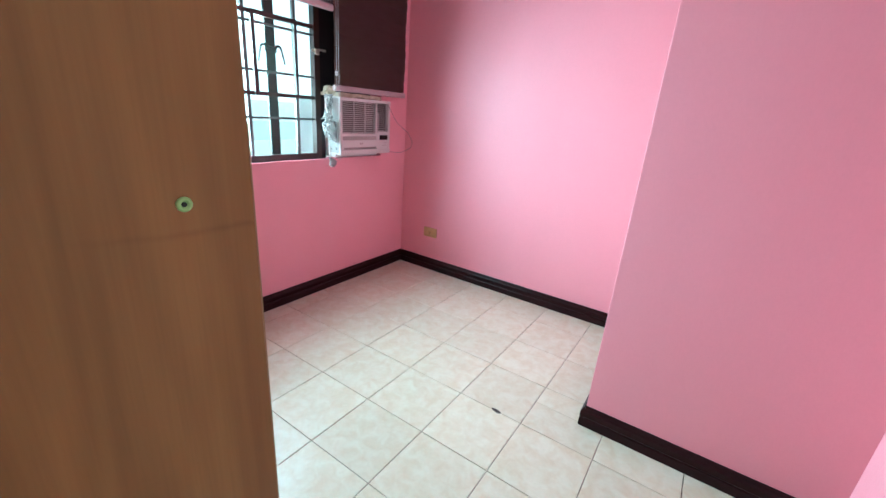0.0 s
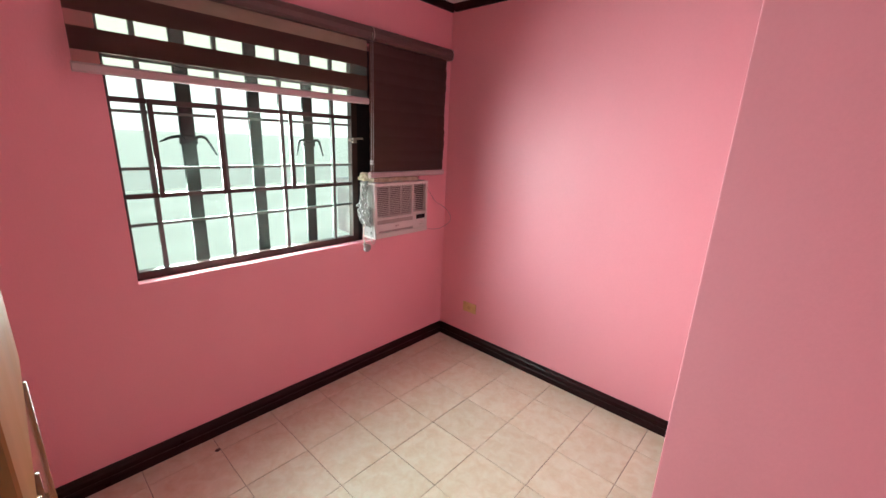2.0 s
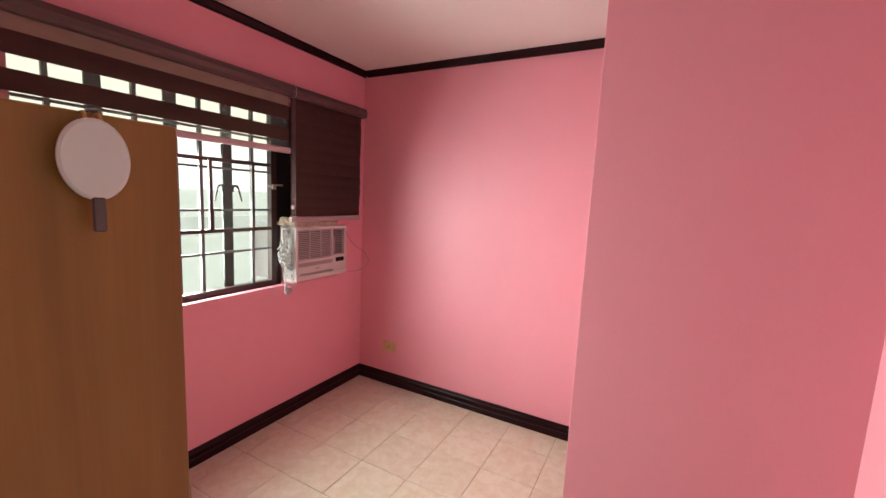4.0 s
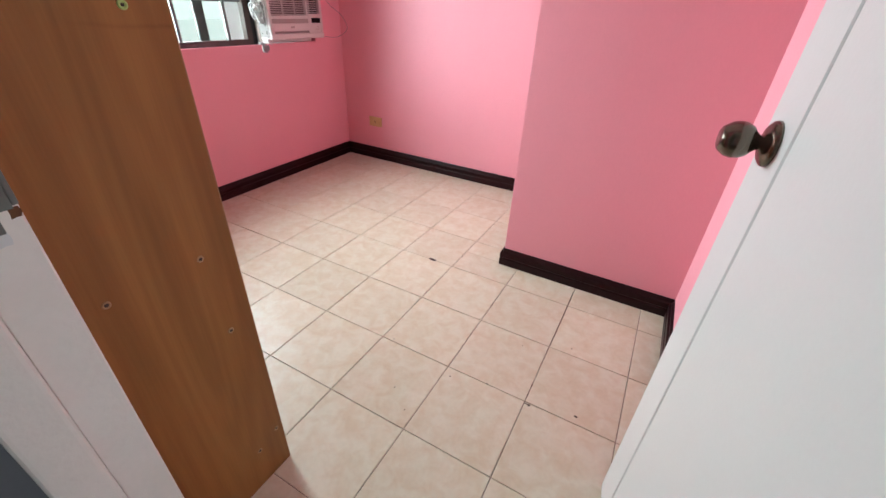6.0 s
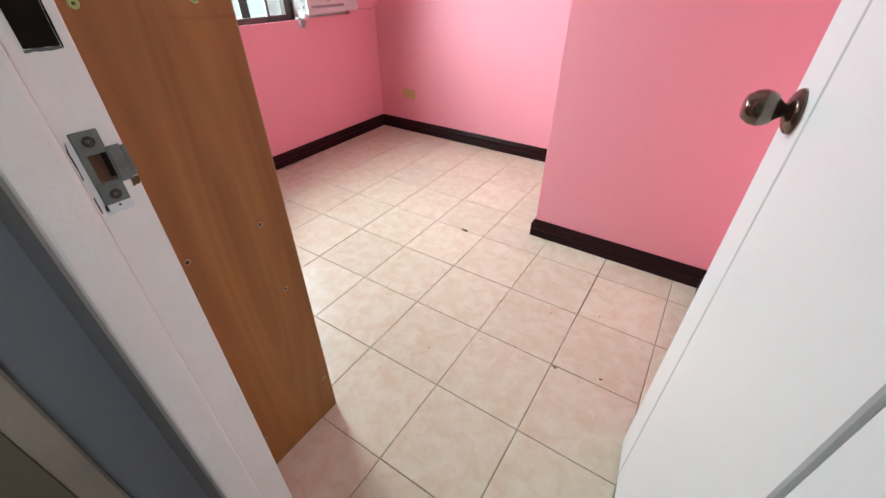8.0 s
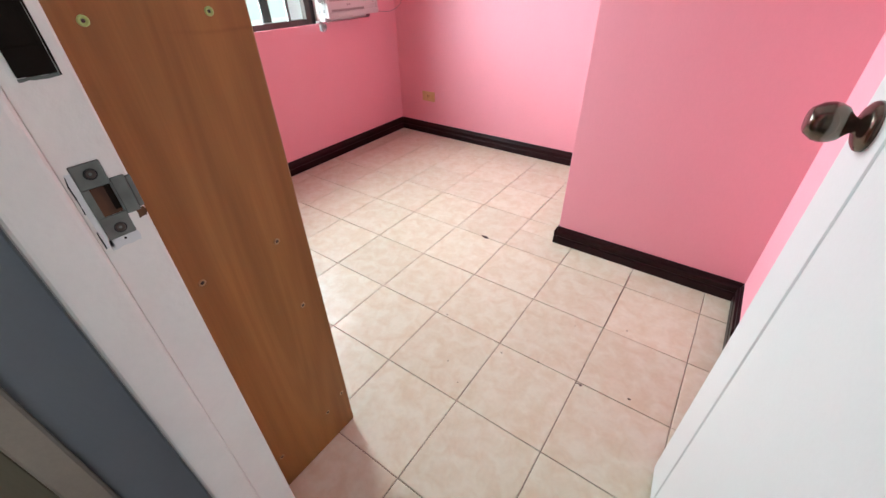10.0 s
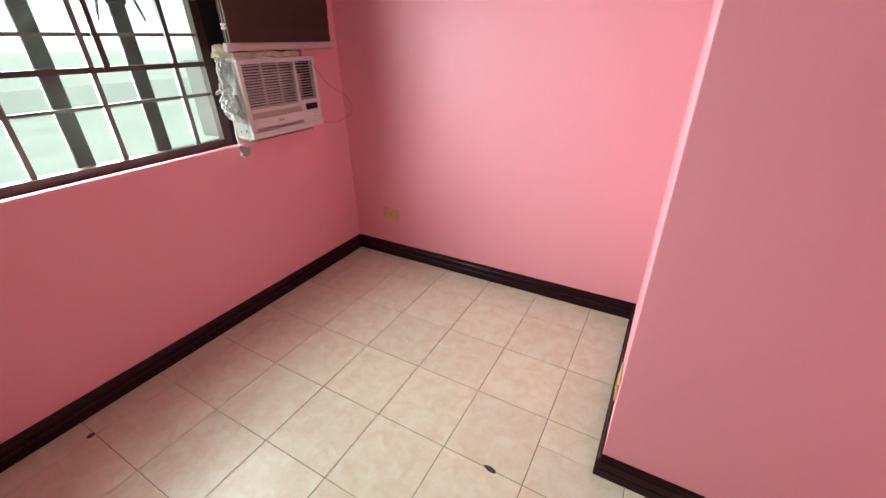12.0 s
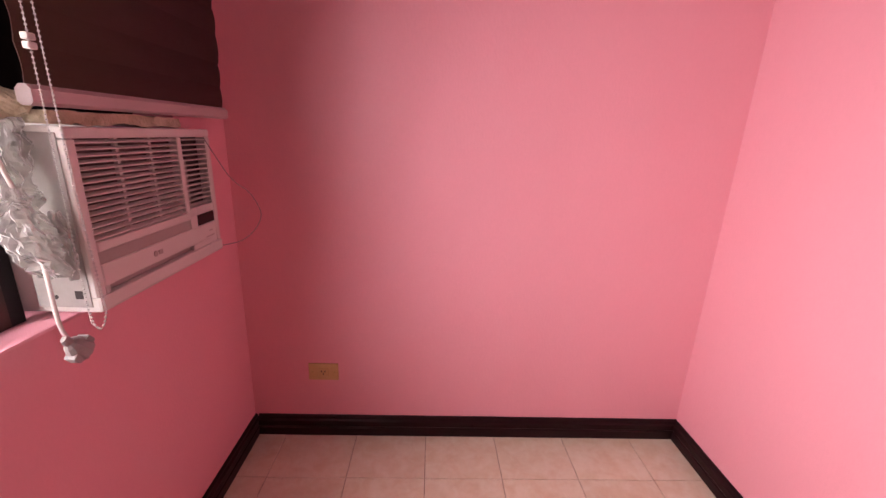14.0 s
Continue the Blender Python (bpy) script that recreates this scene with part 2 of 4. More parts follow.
YARD = material("pale_dusty_concrete", (0.33, 0.35, 0.31), 0.9, second=(0.39, 0.41, 0.37), scale=0.8, fine=30, bump=0.4)
RENDER = material("pale_garden_wall", (0.46, 0.475, 0.45), 0.8, scale=0.7, fine=25, spread=0.06)
HOLE = material("bolt_hole_dark", (0.012, 0.008, 0.006), 0.9, spec=0.1, scale=60, fine=300)
RUST = material("rusty_dark_screw", (0.075, 0.052, 0.042), 0.5, 0.3, second=(0.04, 0.03, 0.027), scale=120, fine=400)
RAW_WOOD = material("raw_brown_wood", (0.13, 0.052, 0.018), 0.8, second=(0.045, 0.018, 0.008), scale=60, fine=240, stretch=(1, 1, 0.3))
GRIME = material("brown_joint_dirt", (0.10, 0.072, 0.055), 0.9, second=(0.17, 0.13, 0.10), scale=40, fine=200, bump=0.2)
CHIP = material("chipped_tile_body", (0.06, 0.045, 0.04), 0.9, scale=60, fine=300)


# ---- mesh helpers: all coordinates are world metres ----
def box(x0, x1, y0, y1, z0, z1, bevel=0.0, segments=1):
    bm = bmesh.new()
    v = [bm.verts.new((x, y, z)) for z in (z0, z1) for y in (y0, y1) for x in (x0, x1)]
    for f in ((0, 2, 3, 1), (4, 5, 7, 6), (0, 1, 5, 4), (2, 6, 7, 3), (0, 4, 6, 2), (1, 3, 7, 5)):
        bm.faces.new([v[i] for i in f])
    if bevel:
        bmesh.ops.bevel(bm, geom=bm.edges[:], offset=bevel, segments=segments, affect="EDGES", profile=0.6)
    return bm


def join(*bms):
    out = bmesh.new()
    for b in bms:
        me = bpy.data.meshes.new("tmp")
        b.to_mesh(me)
        b.free()
        out.from_mesh(me)
        bpy.data.meshes.remove(me)
    return out


def turned(profile, centre, axis="x", n=24):
    """Solid of revolution: profile of (along, radius) about an axis through centre."""
    bm = bmesh.new()
    rings = []
    for a, r in profile:
        ring = []
        for k in range(n):
            c, s_ = math.cos(2 * math.pi * k / n) * r, math.sin(2 * math.pi * k / n) * r
            off = {"x": (a, c, s_), "y": (c, a, s_), "z": (c, s_, a)}[axis]
            ring.append(bm.verts.new(Vector(centre) + Vector(off)))
        rings.append(ring)
    for p, q in zip(rings, rings[1:]):
        for k in range(n):
            bm.faces.new((p[k], p[(k + 1) % n], q[(k + 1) % n], q[k]))
    bm.faces.new(rings[0]); bm.faces.new(rings[-1])
    bmesh.ops.recalc_face_normals(bm, faces=bm.faces[:])
    return bm


def extruded(profile, axis, a0, a1):
    """A closed 2D profile swept along x or y. profile: (across, z)."""
    bm = bmesh.new()
    ends = []
    for a in (a0, a1):
        ends.append([bm.verts.new((a, u, w) if axis == "x" else (u, a, w)) for u, w in profile])
    n = len(profile)
    for k in range(n):
        bm.faces.new((ends[0][k], ends[0][(k + 1) % n], ends[1][(k + 1) % n], ends[1][k]))
    bm.faces.new(ends[0]); bm.faces.new(ends[1])
    bmesh.ops.recalc_face_normals(bm, faces=bm.faces[:])
    return bm


def tube(points, r, n=8):
    """A round wire through points (smoothed)."""
    pts = [Vector(p) for p in points]
    fine = []
    for i in range(len(pts) - 1):
        p0, p1, p2, p3 = pts[max(i - 1, 0)], pts[i], pts[i + 1], pts[min(i + 2, len(pts) - 1)]
        for k in range(6):
            t = k / 6
            fine.append(0.5 * (2 * p1 + (p2 - p0) * t + (2 * p0 - 5 * p1 + 4 * p2 - p3) * t * t + (3 * p1 - p0 - 3 * p2 + p3) * t ** 3))
    fine.append(pts[-1])
    bm = bmesh.new()
    rings = []
    for i, p in enumerate(fine):
        d = (fine[min(i + 1, len(fine) - 1)] - fine[max(i - 1, 0)]).normalized()
        side = d.cross(Vector((0.31, 0.17, 0.93))).normalized()
        up = side.cross(d)
        rad = r(i / (len(fine) - 1)) if callable(r) else r
        rings.append([bm.verts.new(p + rad * (math.cos(2 * math.pi * k / n) * side + math.sin(2 * math.pi * k / n) * up)) for k in range(n)])
    for a, b in zip(rings, rings[1:]):
        for k in range(n):
            bm.faces.new((a[k], a[(k + 1) % n], b[(k + 1) % n], b[k]))
    bm.faces.new(rings[0]); bm.faces.new(rings[-1])
    bmesh.ops.recalc_face_normals(bm, faces=bm.faces[:])
    return bm


def solid(name, bm, mat, smooth=False):
    me = bpy.data.meshes.new(name)
    bm.to_mesh(me)
    bm.free()
    me.materials.append(mat)
    if smooth:
        me.shade_smooth()
    return new(name, me)


def thing(name, at, label, category, group="", kind=""):
    ob = new(name)
    ob.empty_display_size = 0.05
    ob.matrix_basis = Matrix.Translation(at)
    return tagged(ob, label, category, group, kind)


def part(name, bm, mat, parent, label="", smooth=False):
    ob = solid(name, bm, mat, smooth)
    ob.parent = parent
    top = parent
    while top.parent:
        top = top.parent
    if parent is top and parent.type == "EMPTY":
        ob.matrix_parent_inverse = parent.matrix_basis.inverted()
    if label:
        ob["label"] = label
    return ob


def structure(name, bm, mat, label, category):
    return tagged(solid(name, bm, mat), label, category, "", "structure")


# ---- the shell ----
XW, YB, XN, YJ, XR, YF = -0.053, 0.083, 1.790, -0.883, 2.590, -2.500
YH, ZC = -2.592, 2.405
WY0, WY1, WZ0, WZ1 = -1.845, -0.195, 0.868, 2.03
DX0, DX1, DZ = 1.825, 2.545, 2.06
wall_west = structure("wall_west", join(
    box(XW - 0.2, XW, YH, WY0, 0, ZC), box(XW - 0.2, XW, WY1, YB + 0.15, 0, ZC),
    box(XW - 0.2, XW, WY0, WY1, 0, WZ0), box(XW - 0.2, XW, WY0, WY1, WZ1, ZC)), PINK, "pink painted wall with a wide window opening", "wall")
wall_north = structure("wall_north", box(XW, XN, YB, YB + 0.15, 0, ZC), PINK, "plain pink painted wall with soft sheen", "wall")
wall_jog = structure("wall_jog", box(XN, XR + 0.15, YJ, YB + 0.15, 0, ZC, 0.003, 2), PINK, "pink painted boxed-out wall corner", "wall")
wall_east = structure("wall_east", box(XR, XR + 0.15, YH, YJ, 0, ZC), PINK, "pink painted wall behind the open door", "wall")
wall_south = structure("wall_south", join(
    box(XW, DX0, -2.546, YF, 0, ZC), box(DX1, XR, -2.546, YF, 0, ZC), box(DX0, DX1, -2.546, YF, DZ, ZC)), PINK, "pink painted wall with the doorway", "wall")
ceiling = structure("ceiling", box(XW - 0.2, XR + 0.15, YH, YB + 0.15, ZC, ZC + 0.1), CEILING, "plain off-white painted ceiling", "ceiling")
floor = structure("floor", box(XW - 0.2, XR + 0.15, YH, YB + 0.15, -0.1, -0.004), GROUT, "beige ceramic tile floor with dark grout joints", "floor")

# skirting: moulded profile with two steps, run by run
SK_H, SK_D = 0.095, 0.016


def skirt_profile(face, sign):
    d = [(0, 0), (SK_D, 0), (SK_D, 0.036), (SK_D - 0.003, 0.040), (SK_D - 0.003, 0.044), (SK_D, 0.048), (SK_D, 0.072), (SK_D - 0.006, 0.080), (SK_D - 0.007, 0.088), (SK_D - 0.011, SK_H), (0, SK_H)]
    return [(face + sign * a, z) for a, z in d]


for axis, face, sign, a0, a1 in (("y", XW, 1, YF, YB), ("x", YB, -1, XW + SK_D, XN), ("y", XN, -1, YJ - SK_D, YB - SK_D),
                                 ("x", YJ, -1, XN, XR), ("y", XR, -1, YF, YJ - SK_D), ("x", YF, 1, XW + SK_D, 1.188)):
    structure("baseboard", extruded(skirt_profile(face, sign), axis, a0, a1), SKIRT, "dark varnished wooden baseboard with stepped moulding", "baseboard")
for axis, face, sign, a0, a1 in (("y", XW, 1, YF, YB), ("x", YB, -1, XW + 0.03, XN), ("y", XN, -1, YJ - 0.03, YB - 0.03),
                                 ("x", YJ, -1, XN, XR), ("y", XR, -1, YF, YJ - 0.03), ("x", YF, 1, XW + 0.03, XR - 0.03)):
    prof = [(face, ZC), (face + sign * 0.03, ZC), (face + sign * 0.03, ZC - 0.012), (face + sign * 0.012, ZC - 0.036), (face + sign * 0.012, ZC - 0.044), (face, ZC - 0.044)]
    structure("trim", extruded(prof, axis, a0, a1), SKIRT, "dark varnished wooden ceiling moulding", "moulding")

# ---- hall beyond the doorway ----
HX = 1.620
structure("wall_hall_near", join(box(XW, DX0, YH, -2.546, 0, ZC), box(DX1, XR, YH, -2.546, 0, ZC), box(DX0, DX1, YH, -2.546, DZ, ZC)), HALL, "blue-grey hall side of the room wall", "wall")
structure("hall_floor", box(HX, 3.6, -4.0, YH, -0.1, 0.0), OLIVE, "dim brown hall floor", "floor")
structure("wall_hall_end", box(HX - 0.15, HX, -4.0, YH, 0, ZC), HALL, "blue-grey hall wall in shade", "wall")
structure("wall_hall_back", box(HX, 3.6, -4.15, -4.0, 0, ZC), CEILING, "pale hall wall", "wall")
# the opening is made up, out of view, to hold the hall's fill lamp
structure("wall_hall_side", join(box(3.6, 3.75, -4.15, -3.75, 0, ZC), box(3.6, 3.75, -2.85, YH, 0, ZC), box(3.6, 3.75, -3.75, -2.85, 0, 1.0), box(3.6, 3.75, -3.75, -2.85, 2.0, ZC)), CEILING, "pale hall wall with an unseen opening added for the fill lamp", "wall")
structure("wall_hall_beside", box(XR + 0.15, 3.75, YH, YH + 0.1, 0, ZC), CEILING, "pale hall wall", "wall")
structure("hall_ceiling", box(HX - 0.15, 3.75, -4.15, YH, ZC, ZC + 0.1), CEILING, "plain hall ceiling", "ceiling")
hall_door = thing("hall_door", (HX, -3.1, 0), "olive brown wooden door in a tan painted frame", "door", kind="structure")
part("door_leaf", box(HX + 0.002, HX + 0.012, -3.36, -2.735, 0.0, 2.02, 0.003), OLIVE, hall_door)
for y0, y1 in ((-2.735, -2.690), (-3.42, -3.36)):
    part("frame", box(HX + 0.002, HX + 0.022, y0, y1, 0.0, 2.08, 0.004), TAN, hall_door)
part("frame", box(HX + 0.002, HX + 0.022, -3.36, -2.735, 2.022, 2.08, 0.004), TAN, hall_door)

# ---- door frame and the open door ----
door_frame = thing("door_frame", (1.76, -2.53, 0), "cream painted wooden door frame with a worn strike plate", "door frame", kind="structure")
part("jamb", join(box(DX0, 1.857, -2.547, YF + 0.003, 0, 2.03, 0.002), box(DX0, 1.869, -2.595, -2.547, 0, 2.03, 0.006, 3)), JAMB, door_frame)
part("jamb", join(box(2.518, DX1, -2.547, YF + 0.003, 0, 2.03, 0.002), box(2.506, DX1, -2.595, -2.547, 0, 2.03, 0.004, 2)), JAMB, door_frame)
part("head", join(box(DX0, DX1, -2.547, YF + 0.003, 2.031, DZ, 0.002), box(1.869, 2.506, -2.595, -2.547, 2.018, DZ, 0.003)), JAMB, door_frame)


def mortise(name, y0, y1, z0, z1, mat, label, plate):
    """The floor of the pocket seen through a plate's opening."""
    x = 1.8573
    part(name, box(x, x + 0.0006, y0, y1, z0, z1), mat, plate, label)


def ragged(bm, amount, seed):
    for v in bm.verts:
        w = noise.noise_vector(v.co * 170 + Vector((seed, 0, 0))) * amount
        v.co += Vector((0, w.y, w.z))
    return bm


def flake(y0, y1, z0, z1, seed, thick=0.0006, cuts=5):
    """A thin patch of bare or chipped paint with an uneven outline."""
    bm = box(1.8566, 1.857 + thick, y0, y1, z0, z1)
    bmesh.ops.subdivide_edges(bm, edges=bm.edges[:], cuts=cuts, use_grid_fill=True)
    return ragged(bm, 0.0016, seed)


# latch strike: eared steel plate screwed into a roughly chiselled recess
SX, SZ = 1.8575, 1.007
plate = part("strike_plate", join(
    box(SX, SX + 0.002, -2.5375, -2.5135, SZ + 0.0145, SZ + 0.038, 0.0008), box(SX, SX + 0.002, -2.5375, -2.5135, SZ - 0.038, SZ - 0.0145, 0.0008),
    box(SX, SX + 0.002, -2.5375, -2.5315, SZ - 0.0145, SZ + 0.0145), box(SX, SX + 0.002, -2.5150, -2.5135, SZ - 0.0145, SZ + 0.0145),
    box(SX, SX + 0.002, -2.5135, -2.5015, SZ - 0.0190, SZ + 0.0190, 0.0008),
    box(SX - 0.003, SX + 0.0014, -2.5015, -2.4965, SZ - 0.0165, SZ + 0.0165, 0.0013, 2)), STEEL, door_frame, "scratched steel strike plate")
mortise("bolt_hole", -2.5316, -2.5149, SZ - 0.0146, SZ + 0.0146, RAW_WOOD, "raw brown wood inside the bolt hole", plate)
part("bolt_pocket", box(1.8577, 1.8584, -2.5202, -2.5149, SZ - 0.0110, SZ + 0.0146), HOLE, plate)
for z in (SZ + 0.0275, SZ - 0.0285):
    cup = part("screw_cup", turned([(0.0, 0.0054), (0.0022, 0.0054), (0.0024, 0.0048), (0.0020, 0.0044)], (SX, -2.5245, z), "x", 20), BOARD, plate)
    part("screw", turned([(0.0016, 0.0046), (0.0028, 0.0042), (0.0032, 0.0022), (0.0018, 0.0012)], (SX, -2.5245, z), "x", 14), RUST, cup, "rusty dark screw", True)
part("chipped_paint", flake(-2.5385, -2.5130, SZ - 0.0490, SZ - 0.0370, 3), WHITE, plate, "pale filler under the plate")
part("chipped_paint", flake(-2.5425, -2.5365, SZ - 0.044, SZ + 0.032, 8), WHITE, plate, "pale filler beside the plate")
part("gap", flake(-2.5430, -2.5423, SZ - 0.044, SZ - 0.026, 5, 0.0009, 3), HOLE, plate)
part("gap", flake(-2.5430, -2.5423, SZ - 0.006, SZ + 0.030, 6, 0.0009, 3), HOLE, plate)
part("bare_wood", flake(-2.5060, -2.4980, SZ - 0.0275, SZ - 0.0180, 11), RAW_WOOD, plate, "bare brown wood where the paint has gone")
part("pinhole", turned([(0.0, 0.0014), (0.0008, 0.0012)], (1.8572, -2.5250, SZ - 0.0415), "x", 8), HOLE, plate)

# deadbolt mortise above it: blackened recess with a deeper hole
dead = part("deadbolt_plate", join(box(SX, SX + 0.0012, -2.5345, -2.5085, 1.117, 1.138, 0.0006), box(SX, SX + 0.0012, -2.5345, -2.5085, 1.186, 1.207, 0.0006),
    box(SX, SX + 0.0012, -2.5345, -2.5305, 1.138, 1.186), box(SX, SX + 0.0012, -2.5125, -2.5085, 1.138, 1.186)), HOLE, door_frame, "blackened deadbolt plate")
mortise("bolt_hole", -2.5306, -2.5124, 1.1378, 1.1862, HOLE, "", dead)
part("chipped_paint", flake(-2.5350, -2.5080, 1.1145, 1.1172, 21, 0.0010, 6), STEEL, dead, "scraped bare metal edge")
part("chipped_paint", flake(-2.5080, -2.5068, 1.116, 1.200, 22, 0.0010, 4), HOLE, dead)

door = thing("open_door", (2.5, -2.2, 0), "white painted wooden door with vertical grooves, standing open", "door")
HINGE, FREE = Vector((2.528, -2.488, 0)), Vector((2.462, -1.812, 0))
along = (FREE - HINGE).normalized()
width = (FREE - HINGE).length
out = Vector((-along.y, along.x, 0))          # towards the room
turn = Matrix(((along.x, out.x, 0, HINGE.x), (along.y, out.y, 0, HINGE.y), (0, 0, 1, 0), (0, 0, 0, 1)))


def leaf(bm):
    bm.transform(turn)
    return bm


G1, G2 = width - 0.118, 0.134
for a, b in ((0.0, G2 - 0.0045), (G2 + 0.0045, G1 - 0.003), (G1 + 0.003, width)):
    part("board", leaf(box(a, b, -0.010, 0.0, 0.008, 2.01, 0.0025)), WHITE, door)
part("core", leaf(box(0.001, width - 0.001, -0.036, -0.010, 0.008, 2.01, 0.001)), WHITE, door)
kb = width - 0.053
rose = part("rosette", leaf(turned([(0, 0.033), (0.003, 0.033), (0.006, 0.0315), (0.010, 0.026), (0.013, 0.018), (0.014, 0.011), (0.018, 0.010)], (kb, 0, 1.0), "y", 32)), KNOB, door, "dark bronze rosette", True)
part("knob", leaf(turned([(0.010, 0.010), (0.018, 0.0105), (0.023, 0.015), (0.029, 0.022), (0.038, 0.0262), (0.046, 0.0268), (0.055, 0.0248), (0.062, 0.020), (0.0655, 0.0175), (0.067, 0.015), (0.0672, 0.001)], (kb, 0, 1.0), "y", 32)), KNOB, door, "round dark bronze door knob", True)
part("back_knob", leaf(turned([(-0.036, 0.030), (-0.044, 0.022), (-0.048, 0.010), (-0.060, 0.012), (-0.075, 0.024), (-0.088, 0.020), (-0.092, 0.006)], (kb, 0, 1.0), "y", 24)), KNOB, door, "", True)
for z in (0.25, 1.0, 1.78):
    part("hinge", leaf(turned([(-0.045, 0.006), (0.045, 0.006)], (-0.006, -0.004, z), "z", 10)), STEEL, door)

# ---- narrow plywood cabinet beside the doorway ----
CX0, CX1, CY0, CY1, CZ = 1.190, 1.640, YF + 0.002, -2.194, 1.538
CF = -2.185
cab = thing("plywood_cabinet", (1.46, -2.32, 0), "narrow tall brown plywood cabinet standing beside the doorway", "cabinet")
part("side_panel", box(CX1 - 0.018, CX1, CY0, CY1, 0, CZ, 0.0012), PLY, cab, "brown wood-grain plywood side panel")
part("side_panel", box(CX0, CX0 + 0.018, CY0, CY1, 0, CZ, 0.0012), PLY, cab)
part("top_panel", box(CX0 + 0.019, CX1 - 0.019, CY0, CY1, CZ - 0.018, CZ, 0.001), PLY, cab)
part("back_panel", box(CX0 + 0.019, CX1 - 0.019, CY0, CY0 + 0.006, 0.06, CZ - 0.02), PLY, cab)
part("plinth", box(CX0 + 0.019, CX1 - 0.019, CY1 - 0.04, CY1 - 0.022, 0.0, 0.07), PLY, cab)
part("edge_band", box(CX1 - 0.017, CX1 - 0.001, CY1, CY1 + 0.0015, 0.005, 1.20, 0.0005), PLY_EDGE, cab, "pale wooden edge strip")
drawer = part("drawer_front", box(CX0 + 0.020, CX1 - 0.020, CY1 - 0.016, CF, 1.222, CZ - 0.020, 0.002), PLY, cab, "dark brown drawer front")
low = part("cabinet_door", box(CX0 + 0.020, CX1 - 0.020, CY1 - 0.014, CF - 0.002, 0.075, 1.217, 0.003), PLY_GOLD, cab, "golden varnished lower door")
for x in (1.250, 1.462, 1.500):
    part("bead", turned([(0.09, 0.005), (1.205, 0.005)], (x, CF - 0.003, 0), "z", 12), PLY_GOLD, low, "", True)


def screw(y, z, r=0.0066, mat=PLY_EDGE, name="screw", label=""):
    """A screw head sunk in a pale cup, with its dark socket."""
    cup = part(name, turned([(-0.001, r), (0.0012, r), (0.0022, r * 0.82), (0.0018, r * 0.55), (0.0004, r * 0.5), (0.0004, 0.0003)], (CX1, y, z), "x", 16), mat, cab, label, True)
    hole = 0.34 if mat is LIME else 0.54
    part("socket", turned([(0.0003, r * hole), (0.0016, r * hole * 0.92), (0.0017, 0.0003)], (CX1, y, z), "x", 10), CHIP, cup)


for y, z in ((-2.419, 0.728), (-2.263, 0.729), (-2.249, 0.540), (-2.213, 0.156), (-2.271, 0.133), (-2.428, 0.134)):
    screw(y, z)
for y, z in ((-2.256, 1.133), (-2.412, 1.135)):
    screw(y, z, 0.0066, LIME, "screw_cap", "yellow-green plastic screw cap")

# small white oval disc on a hook at the panel's top
disc = thing("oval_disc", (1.65, -2.256, 1.45), "small white oval plastic disc hung on a brass hook", "hook")
bm = turned([(0, 0.0), (0, 0.92), (0.06, 1.0), (0.16, 1.0), (0.22, 0.92), (0.22, 0.0001)], (0, 0, 0), "x", 32)
bm.transform(Matrix.Translation((CX1 + 0.008, -2.256, 1.504)) @ Matrix.Diagonal((0.022, 0.0215, 0.029, 1)))
part("plate", bm, DISC, disc)
part("stem", box(CX1 + 0.0105, CX1 + 0.0135, -2.2600, -2.2520, 1.452, 1.477, 0.001), RAIL, disc, "short dark mauve stem")
for dy in (-0.004, 0.005):
    part("hook", tube([(CX1, -2.256 + dy, 1.536), (CX1 + 0.008, -2.256 + dy, 1.536), (CX1 + 0.0105, -2.256 + dy, 1.524)], 0.0013, 6), BRASS, disc, "thin brass hook")

# ---- window: steel frame, casements, glazing bars, panes, iron grille ----
window = thing("window_1", (-0.172, -1.25, WZ0), "brown steel casement window with pale green glass", "window", kind="structure")
FX = -0.172
V = [-1.835, -1.711, -1.408, -1.252, -1.112, -0.805, -0.668]   # frame, mullions, frame
fr = part("window_frame", join(
    box(FX - 0.02, FX + 0.02, V[0] - 0.01, V[0] + 0.014, WZ0 + 0.001, WZ1), box(FX - 0.02, FX + 0.02, V[-1] - 0.014, V[-1] + 0.026, WZ0 + 0.001, WZ1),
    box(FX - 0.02, FX + 0.02, V[0] + 0.014, V[-1] - 0.014, WZ0 + 0.001, WZ0 + 0.042), box(FX - 0.02, FX + 0.02, V[0] + 0.014, V[-1] - 0.014, WZ1 - 0.03, WZ1)), FRAME, window)
for z in (1.245, 1.640):
    part("transom", box(FX - 0.013, FX + 0.013, V[0] + 0.014, V[-1] - 0.014, z - 0.010, z + 0.010), FRAME, window)
for z in (1.118, 1.362, 1.596, 1.80):
    part("glazing_bar", box(FX - 0.009, FX + 0.007, V[0] + 0.014, V[-1] - 0.014, z - 0.006, z + 0.006), MULLION, window)
for y in V[1:-1]:
    if y != V[3]:
        part("mullion", box(FX - 0.011, FX + 0.009, y - 0.009, y + 0.009, WZ0 + 0.042, WZ1 - 0.03), MULLION, window)
for a, b in ((-1.690, -1.426), (-1.070, -0.812)):
    x0 = FX + 0.010
    part("casement", join(box(x0, x0 + 0.016, a - 0.009, a + 0.009, 1.235, 1.650), box(x0, x0 + 0.016, b - 0.009, b + 0.009, 1.235, 1.650),
                          box(x0, x0 + 0.016, a + 0.009, b - 0.009, 1.237, 1.255), box(x0, x0 + 0.016, a + 0.009, b - 0.009, 1.628, 1.650)), FRAME, window, "brown steel opening casement")
